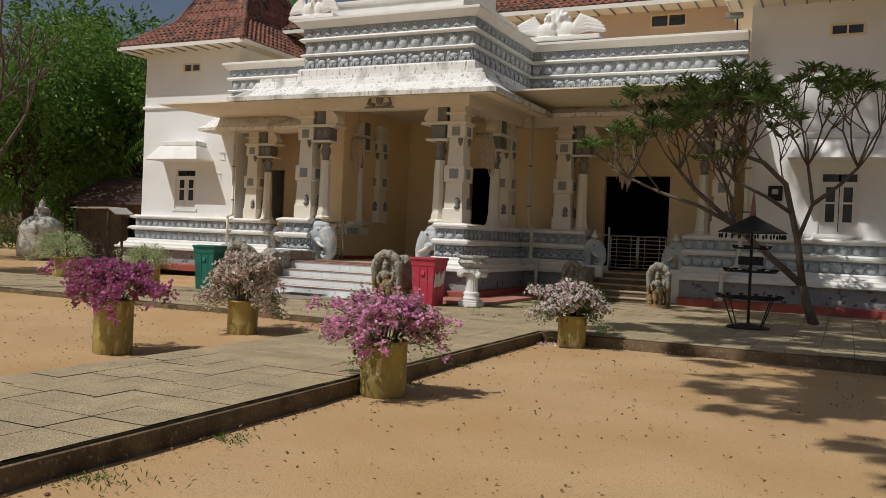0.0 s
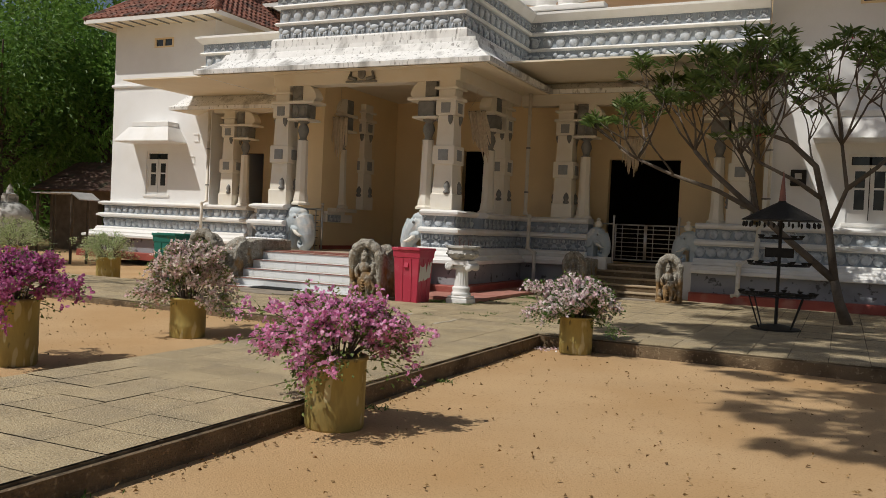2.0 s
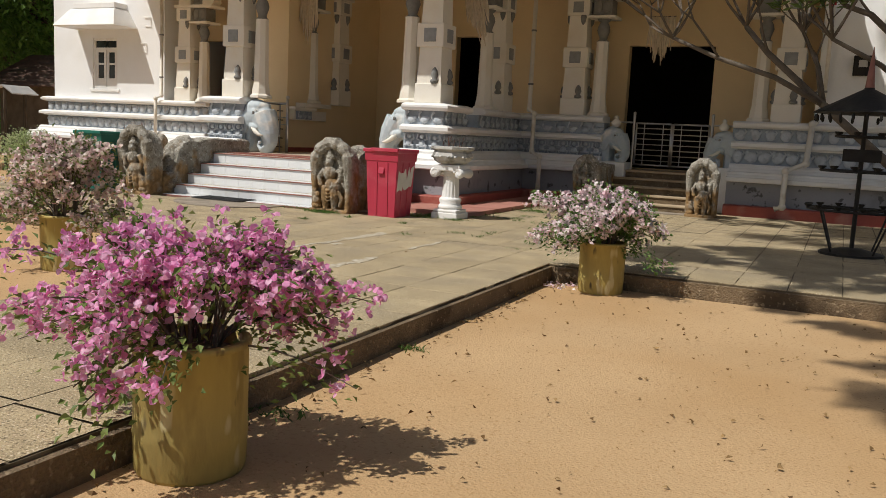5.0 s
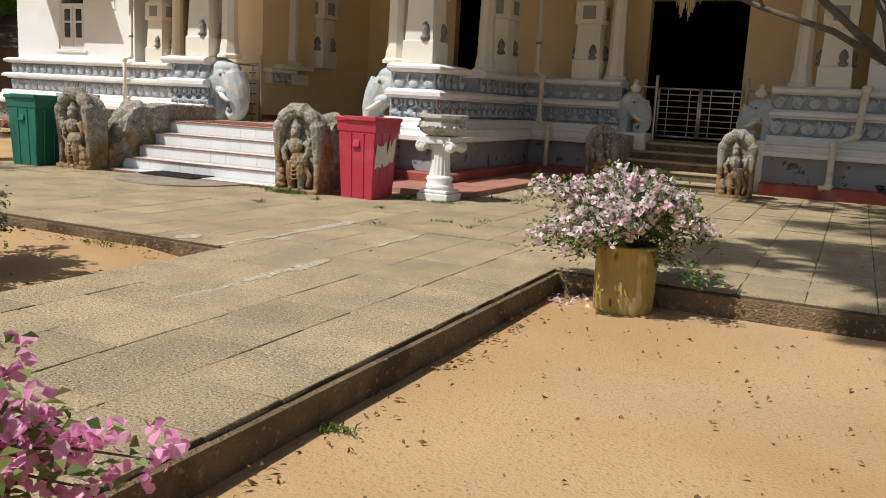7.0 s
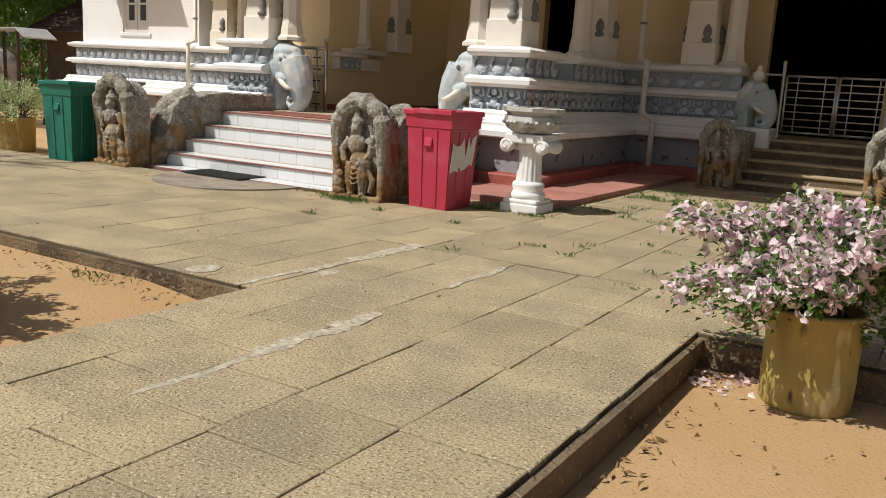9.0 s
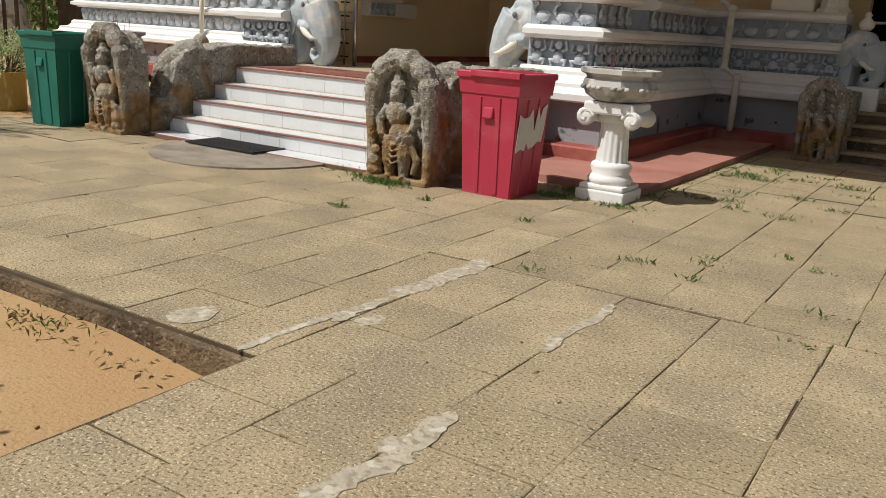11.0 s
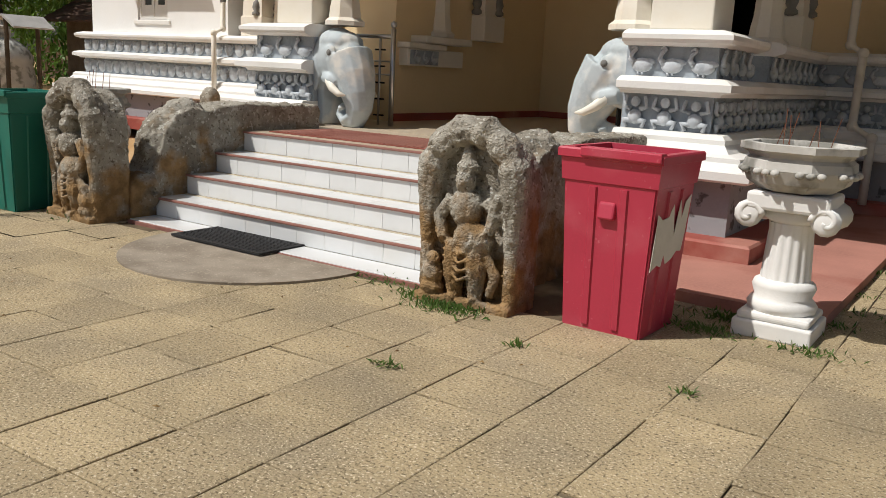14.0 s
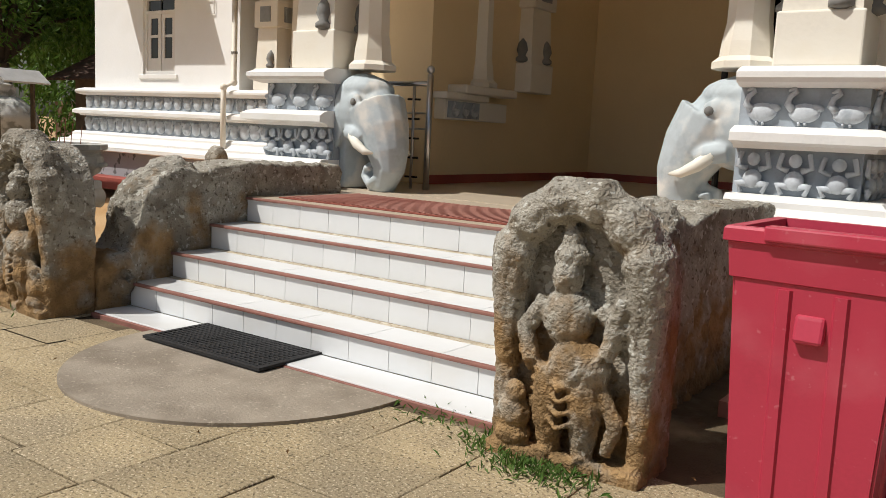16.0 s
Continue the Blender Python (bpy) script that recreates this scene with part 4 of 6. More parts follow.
# ---- carved elephants ----
def elephant(at, label, pot=False, big=1.0):
    """elephant head in the round, looking to +x and out to -y, with a curled trunk."""
    bm = B()
    ball(bm, (-0.08, 0, 0.76), 0.38, 0.95, 0.8, 0.95, 18, 12)
    ball(bm, (-0.04, 0, 0.95), 0.27, 1.1, 1.0, 0.55, 14, 10)
    ball(bm, (0.14, 0, 0.72), 0.24, 0.9, 0.85, 1.2, 14, 10)
    box(bm, -0.42, -0.08, -0.2, 0.2, 0.0, 0.7)
    tube(bm, [(0.14, 0, 0.78), (0.27, 0, 0.56), (0.35, 0, 0.36), (0.37, 0, 0.2), (0.31, 0, 0.07), (0.18, 0, 0.03), (0.08, 0, 0.1), (0.09, 0, 0.22), (0.18, 0, 0.26), (0.23, 0, 0.18)], [0.29, 0.25, 0.2, 0.155, 0.12, 0.095, 0.078, 0.064, 0.052, 0.036], 14)
    for s in (-1, 1):
        ball(bm, (-0.24, s * 0.25, 0.62), 0.24, 0.75, 0.16, 1.15, 12, 8)
        ball(bm, (0.1, s * 0.24, 0.84), 0.1, 1, 0.5, 0.8, 8, 6)
        tube(bm, [(0.0, s * 0.2, 0.55), (0.14, s * 0.22, 0.52), (0.22, s * 0.2, 0.5)], [0.09, 0.08, 0.06], 8)
        tube(bm, [(0.36, s * 0.06, 0.3), (0.33, s * 0.1, 0.12), (0.2, s * 0.1, 0.06), (0.1, s * 0.09, 0.13), (0.13, s * 0.09, 0.22), (0.2, s * 0.09, 0.2)], [0.07, 0.05, 0.045, 0.04, 0.035, 0.03], 7)
    ob = part("elephant_head", bm, ELE, None, smooth=True)
    r = ob.modifiers.new("fuse", "REMESH")
    r.mode, r.voxel_size, r.use_smooth_shade = "VOXEL", 0.015, True
    sm = ob.modifiers.new("soften", "SMOOTH")
    sm.iterations, sm.factor = 4, 0.5
    tagged(ob, label, "sculpture")
    ob.matrix_basis = at @ Matrix.Diagonal((big, big, big, 1))
    for s in (-1, 1):
        part("tusk", tube(B(), [(0.1, s * 0.24, 0.52), (0.2, s * 0.26, 0.43), (0.31, s * 0.25, 0.37), (0.4, s * 0.22, 0.36)], [0.055, 0.048, 0.036, 0.01], 9), IVORY, ob, "ivory white tusk", True)
        bm = B()
        ball(bm, (0.14, s * 0.285, 0.83), 0.035, 1, 0.5, 1, 8, 6)
        part("eye", bm, GREYORN, ob, "dark painted eye", True)
    if pot:
        part("pot_finial", lathe(B(), [(0.08, 1.1), (0.14, 1.17), (0.15, 1.24), (0.08, 1.32), (0.05, 1.36), (0.08, 1.4), (0.02, 1.46)], (0, 0, 0), 14), CREAM, ob, "cream pot finial", True)
    return ob


elephant(pose(-10.02, 20.5, 0.8, 0, 0, 188), "grey-blue painted elephant head under the porch column", big=1.02)
elephant(pose(-13.62, 20.45, 0.8, 0, 0, -14), "grey-blue painted elephant head beside the tiled stairs", big=1.02)
elephant(pose(-6.7, F + 0.1, 0.95, 0, 0, -15), "small grey elephant head beside the gate", True, 0.72)
elephant(pose(-4.35, F + 0.1, 0.95, 0, 0, 195), "small grey elephant head by the steps", True, 0.72)
elephant(pose(-18.0, F + 0.05, 0.95, 0, 0, -15), "small grey elephant head on the tower plinth", True, 0.72)
bm = B()
box(bm, -7.0, -6.35, F - 0.3, F + 0.5, 0.0, 0.96, 0.02)
box(bm, -4.75, -4.1, F - 0.3, F + 0.5, 0.0, 0.96, 0.02)
box(bm, -18.35, -17.7, F - 0.3, F + 0.5, 0.0, 0.96, 0.02)
tagged(part("elephant_base", bm, PLINTH), "cream blocks beneath the small elephants", "plinth", kind="structure")

# ---- tiled stairs ----
SX0, SX1 = -13.4, -10.05
RY = (17.6, 17.965, 18.33, 18.7)
RZ = (0.03, 0.205, 0.395, 0.59, 0.79)
stairs = thing("stairs_1", "white tiled stairs with terracotta nosings", "stairs", kind="structure")
part("base_slab", box(B(), SX0, SX1, 17.31, RY[0], -0.02, RZ[0], 0.006), TILE_W, stairs, "low white slab")
part("core", prism(B(), [(17.62, -0.02)] + [q for k in range(4) for q in ((RY[k] + 0.02, RZ[k]), (RY[k] + 0.02, RZ[k + 1] - 0.02))] + [(19.2, 0.77), (19.2, -0.02)], "x", SX0, SX1), PATCH, stairs)
tw = (SX1 - SX0) / 11
tile_r = mesh_of(box(B(), -0.5, 0.5, -0.5, 0.5, -0.5, 0.5), "riser_tile", TILE_W)
for k in range(4):
    h = RZ[k + 1] - RZ[k] - 0.02
    for i in range(11):
        child("riser_tile", tile_r, stairs, pose(SX0 + tw * (i + 0.5), RY[k] + 0.012, RZ[k] + h / 2) @ Matrix.Diagonal((tw - 0.004, 0.016, h - 0.003, 1)))
    y1 = RY[k + 1] if k < 3 else 18.78
    if k < 3:
        for i in range(6):
            w = (SX1 - SX0) / 6
            child("tread_tile", tile_r, stairs, pose(SX0 + w * (i + 0.5), (RY[k] + 0.02 + y1) / 2, RZ[k + 1] - 0.012) @ Matrix.Diagonal((w - 0.004, y1 - RY[k] - 0.025, 0.016, 1)))
    part("nosing", box(B(), SX0, SX1, RY[k] - 0.018, RY[k] + 0.02, RZ[k + 1] - 0.022, RZ[k + 1] - 0.001, 0.006), NOSING, stairs, "terracotta nosing strip")
part("edging", box(B(), SX0, SX1, 17.285, 17.31, -0.02, 0.022, 0.004), NOSING, stairs)
carpet = tagged(part("carpet", box(B(), -13.2, -10.15, 18.86, 19.85, 0.79, 0.8, 0.004), CARPET), "dull red ribbed coir carpet on the landing", "carpet")
bm = B()
for i in range(60):
    box(bm, -13.15 + i * 0.05, -13.125 + i * 0.05, 18.9, 19.81, 0.8, 0.806)
part("ribs", bm, PINKRED, carpet, "paler raised ribs")["kind"] = "stuff"
bm = B()
prism(bm, [(-11.67 + 1.04 * math.cos(a), 17.3 + 1.12 * math.sin(a)) for a in np.linspace(math.pi, 2 * math.pi, 48)], "z", -0.02, 0.016)
tagged(part("moonstone", bm, MOON), "smooth half-round cement doorstep before the tiled stairs", "doorstep", kind="structure")

bm = B()
mx0, mx1, my0, my1 = -12.54, -11.48, 17.1, 17.66
for a in ((mx0, mx1, my0, my0 + 0.03), (mx0, mx1, my1 - 0.03, my1), (mx0, mx0 + 0.03, my0 + 0.03, my1 - 0.03), (mx1 - 0.03, mx1, my0 + 0.03, my1 - 0.03)):
    box(bm, a[0], a[1], a[2], a[3], 0.026, 0.044)
mat_ob = tagged(part("doormat", bm, RUBBER), "black perforated rubber doormat at the stair foot", "doormat")
bm = B()
for i in range(25):
    x = mx0 + 0.03 + (i + 0.5) * (mx1 - mx0 - 0.06) / 25
    box(bm, x - 0.009, x + 0.009, my0 + 0.03, my1 - 0.03, 0.028, 0.04)
for j in range(13):
    y = my0 + 0.03 + (j + 0.5) * (my1 - my0 - 0.06) / 13
    box(bm, mx0 + 0.03, mx1 - 0.03, y - 0.008, y + 0.008, 0.03, 0.043)
part("mesh", bm, RUBBER, mat_ob, "open rubber grid")


# ---- carved stones ----
def guard_stone(at, label, arm=1):
    """round-topped slab with a niche and a standing carved figure."""
    w, h, d = 0.37, 1.2, 0.3
    bm = B()
    top = [(w * math.cos(a), 0.82 + (h - 0.82) * math.sin(a)) for a in np.linspace(0, math.pi, 18)]
    prism(bm, [(-w, -0.03), (w, -0.03)] + top, "y", -0.06, d - 0.12)
    # rim of the niche
    rim = [Vector((x * 0.88, -0.1, z)) for x, z in [(w, 0.0), (w, 0.4)] + top[1:-1] + [(-w, 0.4), (-w, 0.0)]]
    tube(bm, rim, [0.05, 0.055] + [0.105 + 0.014 * math.sin(2.3 * k) for k in range(len(rim) - 4)] + [0.055, 0.05], 10)
    box(bm, -w, w, -0.2, 0.0, -0.03, 0.06, 0.02)
    # figure
    ball(bm, (-0.03, -0.14, 0.86), 0.075, 0.95, 1, 1.15, 10, 8)
    lathe(bm, [(0.08, 0.92), (0.085, 0.96), (0.05, 1.0), (0.045, 1.05), (0.01, 1.09)], (-0.03, -0.11, 0), 8)
    ball(bm, (-0.02, -0.13, 0.68), 0.115, 1.05, 0.8, 1.2, 10, 8)
    ball(bm, (0.0, -0.13, 0.58), 0.08, 1.0, 0.8, 1.0, 10, 8)
    ball(bm, (0.05, -0.14, 0.47), 0.135, 1.1, 0.8, 0.9, 10, 8)
    s = arm
    tube(bm, [(-0.13 * s, -0.12, 0.74), (-0.22 * s, -0.14, 0.6), (-0.17 * s, -0.16, 0.46)], [0.05, 0.045, 0.04], 7)
    tube(bm, [(0.13 * s, -0.12, 0.74), (0.24 * s, -0.14, 0.64), (0.17 * s, -0.16, 0.52), (0.24 * s, -0.15, 0.8)], [0.05, 0.045, 0.04, 0.045], 7)
    tube(bm, [(-0.06, -0.13, 0.45), (-0.08, -0.15, 0.25), (-0.07, -0.14, 0.06), (-0.09, -0.2, 0.05)], [0.095, 0.075, 0.05, 0.04], 8)
    tube(bm, [(0.08, -0.13, 0.45), (0.1, -0.16, 0.25), (0.09, -0.14, 0.06), (0.11, -0.2, 0.05)], [0.095, 0.075, 0.05, 0.04], 8)
    for k in range(4):
        tube(bm, [(-0.16, -0.16, 0.44 - 0.05 * k), (0, -0.23, 0.38 - 0.06 * k), (0.17, -0.17, 0.44 - 0.06 * k)], 0.016, 5)
    tube(bm, [(0.16, -0.15, 0.4), (0.24, -0.15, 0.25), (0.2, -0.15, 0.1)], [0.03, 0.04, 0.03], 6)
    tube(bm, [(-0.17, -0.15, 0.42), (-0.22, -0.15, 0.5), (-0.2, -0.15, 0.6)], 0.025, 6)
    ball(bm, (-0.25 * s, -0.15, 0.2), 0.085, 1, 0.8, 1.1, 8, 6)
    ball(bm, (-0.25 * s, -0.15, 0.1), 0.09, 1, 0.8, 0.7, 8, 6)
    ball(bm, (-0.24 * s, -0.16, 0.3), 0.055, 1, 0.9, 1, 8, 6)
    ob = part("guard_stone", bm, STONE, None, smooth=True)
    ob.matrix_basis = at
    rough_up(ob, 0.0095, 0.02, 0.045, 1)
    return tagged(ob, label, "carved stone", "guard stones")


guard_stone(pose(-9.6, 17.25, 0.0, 0, 0, 2) @ Matrix.Diagonal((0.97, 1.0, 0.955, 1)), "weathered round-topped guard stone carved with a standing figure")
guard_stone(pose(-13.86, 17.2, 0.0, 0, 0, -4) @ Matrix.Diagonal((1.04, 1.1, 0.985, 1)), "broken lichen-grey guard stone beside the green bin", -1)
guard_stone(pose(-4.43, 22.62, 0.0, 0, 0, 0) @ Matrix.Diagonal((0.78, 0.9, 0.9, 1)), "small worn guard stone beside the cement steps")
guard_stone(pose(-6.84, 22.85, 0.0, 0, 0, 0) @ Matrix.Diagonal((0.74, 0.9, 0.86, 1)), "small worn guard stone at the side steps", -1)


def balustrade(at, label, length=2.5, width=0.42, k=1.0):
    """rough dragon-shaped stair side: low scroll, tall hump, then a long back; runs to +y."""
    bm = B()
    pr = [(0.0, -0.02), (0.0, 0.34), (0.1, 0.42), (0.24, 0.42), (0.3, 0.55), (0.36, 0.78), (0.5, 0.96), (0.7, 1.03), (0.92, 1.0), (1.1, 1.04), (1.35, 1.07), (length, 1.04), (length, -0.02)]
    prism(bm, [(y, z * k) for y, z in pr], "x", -width / 2, width / 2)
    ball(bm, (0, 0.16, 0.22), 0.2, 1.15, 0.95, 0.95)
    ball(bm, (0, 0.75, 0.95), 0.2, 1.0, 1.1, 0.8)
    ball(bm, (0, 0.55, 0.6), 0.32, 0.75, 0.9, 1.2)
    for s in (-1, 1):
        tube(bm, [(s * 0.2, 0.08, 0.3), (s * 0.23, 0.2, 0.36), (s * 0.23, 0.28, 0.25), (s * 0.23, 0.2, 0.15), (s * 0.23, 0.13, 0.22)], 0.045, 7)
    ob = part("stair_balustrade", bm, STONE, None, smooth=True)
    ob.matrix_basis = at
    rough_up(ob, 0.018, 0.065, 0.1, 2)
    return tagged(ob, label, "balustrade", kind="structure")


balustrade(pose(-13.62, 17.36, 0), "rough grey-brown dragon balustrade of carved stone")
balustrade(pose(-9.72, 17.42, 0), "rough brown stone balustrade behind the guard stone", 2.5, 0.4, 0.98)
balustrade(pose(-6.68, 23.0, 0) @ Matrix.Diagonal((0.6, 0.5, 0.85, 1)), "small rough stone balustrade beside the cement steps")
bm = B()
box(bm, -18.54, -18.26, 22.38, 22.66, -0.22, 0.92, 0.05)
ball(bm, (-18.4, 22.52, 0.9), 0.15, 1, 1, 0.9)
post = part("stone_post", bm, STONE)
rough_up(post, 0.025, 0.03, 0.1, 2)
tagged(post, "short round-topped weathered stone post", "post")

# ---- cement steps and gate ----
st2 = thing("stairs_2", "worn brown cement steps up to the gate", "stairs", kind="structure")
for k in range(5):
    # Risers take the darker kerb concrete to paint in shade below the lit treads.
    part("riser", box(B(), -6.6, -4.72, 22.98 + 0.3 * k, 25.0, 0.16 * k - 0.02, 0.16 * (k + 1) - 0.045), KERB, st2, "riser in dark mottled concrete that stands in for shade")
    part("tread", box(B(), -6.6, -4.72, 22.95 + 0.3 * k, 25.0, 0.16 * (k + 1) - 0.045, 0.16 * (k + 1), 0.012), STEPSTONE, st2)
part("doorstep", prism(B(), [(-5.66 + 1.2 * math.cos(a), 22.95 + 0.5 * math.sin(a)) for a in np.linspace(math.pi, 2 * math.pi, 24)], "z", -0.02, 0.02), MOON, st2, "half-round step stone")
gate = thing("gate", "stainless steel two-leaf gate with horizontal bars", "gate")
for x0, x1 in ((-6.28, -5.5), (-5.46, -4.68)):
    bm = B()
    for p, q in (((x0, 0.9), (x0, 1.86)), ((x1, 0.9), (x1, 1.86))):
        tube(bm, [(p[0], 24.62, p[1]), (q[0], 24.62, q[1])], 0.022, 8)
    for z in (0.92, 1.85):
        tube(bm, [(x0, 24.62, z), (x1, 24.62, z)], 0.02, 8)
    leaf = part("leaf", bm, STEEL, gate, smooth=True)
    for j in range(7):
        z = 1.02 + j * 0.12
        part("bar", tube(B(), [(x0 + 0.02, 24.62, z), (x1 - 0.02, 24.62, z)], 0.011, 6), STEEL, leaf)
    for xx in (x0 + 0.18, x1 - 0.18):
        part("upright", tube(B(), [(xx, 24.62, 0.92), (xx, 24.62, 1.85)], 0.011, 6), STEEL, leaf)
for x in (-6.34, -4.62):
    part("post", tube(B(), [(x, 24.62, 0.8), (x, 24.62, 2.05)], 0.03, 8), STEEL, gate)
    bm = B()
    ball(bm, (x, 24.62, 2.07), 0.035)
    part("knob", bm, STEEL, gate, smooth=True)
for a, b in ((-6.9, -6.34), (-4.62, -4.15)):
    part("side_rail", tube(B(), [(a, 24.62, 1.86), (b, 24.62, 1.86)], 0.02, 8), STEEL, gate)

rail = thing("handrail", "polished steel stair rail with a ball-topped post", "handrail")
part("post", tube(B(), [(-13.26, 20.98, 0.79), (-13.26, 20.98, 1.97)], 0.032, 10), STEEL, rail, "", True)
bm = B()
lathe(bm, [(0.015, 1.96), (0.035, 1.965), (0.015, 1.98)], (-13.26, 20.98, 0), 10)
ball(bm, (-13.26, 20.98, 2.02), 0.042)
part("knob", bm, STEEL, rail, smooth=True)
part("top_rail", tube(B(), [(-13.26, 20.98, 1.88), (-13.85, 20.98, 1.88)], 0.026, 8), STEEL, rail, "", True)
part("upright", tube(B(), [(-13.46, 20.98, 0.79), (-13.46, 20.98, 1.86)], 0.016, 8), STEEL, rail, "", True)
for j in range(5):
    part("bar", tube(B(), [(-13.54, 20.98, 0.92 + j * 0.2), (-13.38, 20.98, 0.92 + j * 0.2)], 0.011, 6), IRON, rail)
for z in (1.42, 1.58):
    part("side_rail", tube(B(), [(-13.26, 20.98, z), (-13.8, 20.98, z)], 0.01, 6), STEEL, rail)
rail2 = thing("handrail", "short steel rail post behind the elephant head", "handrail")
part("post", tube(B(), [(-10.35, 21.2, 0.79), (-10.35, 21.2, 2.05)], 0.028, 8), IRON, rail2)
bm = B()
ball(bm, (-10.35, 21.2, 2.08), 0.045)
part("knob", bm, STEEL, rail2, smooth=True)


# ---- bins ----
def bin_thing(at, material, label, sticker, h=1.1, hollow=True):
    """square tapered plastic bin with ribs, rim and latch; base at the origin."""
    b = thing("bin", label, "bin", at=at)
    a, c = 0.285, 0.34
    bm = B()
    def ring(r, z):
        return [bm.verts.new((sx * r, sy * r, z)) for sx, sy in ((-1, -1), (1, -1), (1, 1), (-1, 1))]
    rs = [ring(a, 0), ring(a + (c - a) * 0.8, 0.82 * h), ring(c, 0.825 * h), ring(c + 0.012, h - 0.06), ring(c + 0.03, h - 0.055), ring(c + 0.03, h - 0.01), ring(c + 0.02, h), ring(c - 0.035, h), ring(c - 0.04, h - 0.06), ring(a - 0.04, 0.25)]
    for r0, r1 in zip(rs, rs[1:]):
        for k in range(4):
            bm.faces.new((r0[k], r0[(k + 1) % 4], r1[(k + 1) % 4], r1[k]))
    bm.faces.new(rs[0][::-1])
    bm.faces.new(rs[-1])
    es = [e for e in bm.edges if abs(e.verts[0].co.z - e.verts[1].co.z) > 0.3]
    bmesh.ops.bevel(bm, geom=es, offset=0.012, segments=2, affect="EDGES")
    part("body", bm, material, b)
    for side in range(4):
        for x in (-0.11, 0.11):
            t = 0.8 * h
            bm = B()
            vs = []
            for (xx, yy, z) in ((x - 0.035, -a + 0.005, 0.03), (x + 0.035, -a + 0.005, 0.03), (x + 0.035, -(a + (c - a) * 0.8) + 0.005, t), (x - 0.035, -(a + (c - a) * 0.8) + 0.005, t), (x - 0.022, -a - 0.014, 0.03), (x + 0.022, -a - 0.014, 0.03), (x + 0.022, -(a + (c - a) * 0.8) - 0.014, t), (x - 0.022, -(a + (c - a) * 0.8) - 0.014, t)):
                vs.append(bm.verts.new((xx, yy, z)))
            for f in ((4, 5, 6, 7), (0, 1, 5, 4), (1, 2, 6, 5), (2, 3, 7, 6), (3, 0, 4, 7)):
                bm.faces.new([vs[q] for q in f])
            bm.transform(pose(0, 0, 0, 0, 0, 90 * side))
            part("rib", bm, material, b)
    bm = B()
    box(bm, -0.06, 0.06, -0.34, -0.3, 0.63 * h, 0.725 * h, 0.015)
    for v in bm.verts:
        if v.co.y < -0.32 and v.co.z < 0.67 * h:
            v.co.y -= 0.02
    part("latch", bm, material, b, "moulded latch tab")
    lip = B()
    box(lip, -0.2, 0.36, -0.39, -0.3, h - 0.045, h + 0.012, 0.008)
    part("rim_lip", lip, material, b)
    if sticker:
        pts = [(-0.3, 0.42), (-0.2, 0.45), (-0.13, 0.43), (-0.1, 0.5), (-0.05, 0.44), (0.05, 0.46), (0.12, 0.5), (0.2, 0.49), (0.23, 0.6), (0.26, 0.84), (0.17, 0.8), (0.13, 0.7), (0.08, 0.82), (0.03, 0.6), (-0.03, 0.8), (-0.1, 0.73), (-0.2, 0.72), (-0.28, 0.76)]
        bm = B()
        prism(bm, pts, "x", 0.0, 0.003)
        bm.transform(Matrix.Translation((a + 0.012, 0, 0)) @ Matrix.Rotation(math.atan((c - a) * 0.8 / (0.82 * h)), 4, "Y"))
        part("sticker", bm, STICKER, b, "torn whitish paper label")
    return b


bin_thing(pose(-8.67, 17.48, 0.0, 0, 0, -2) @ Matrix.Diagonal((0.9, 0.9, 1.0, 1)), PLASTIC_R, "red plastic litter bin with a torn pale label", True)
bin_thing(pose(-14.72, 17.06, 0.0, 0, 0, 4) @ Matrix.Diagonal((0.92, 0.92, 1.0, 1)), PLASTIC_G, "green plastic litter bin beside a guard stone", False, 1.12)


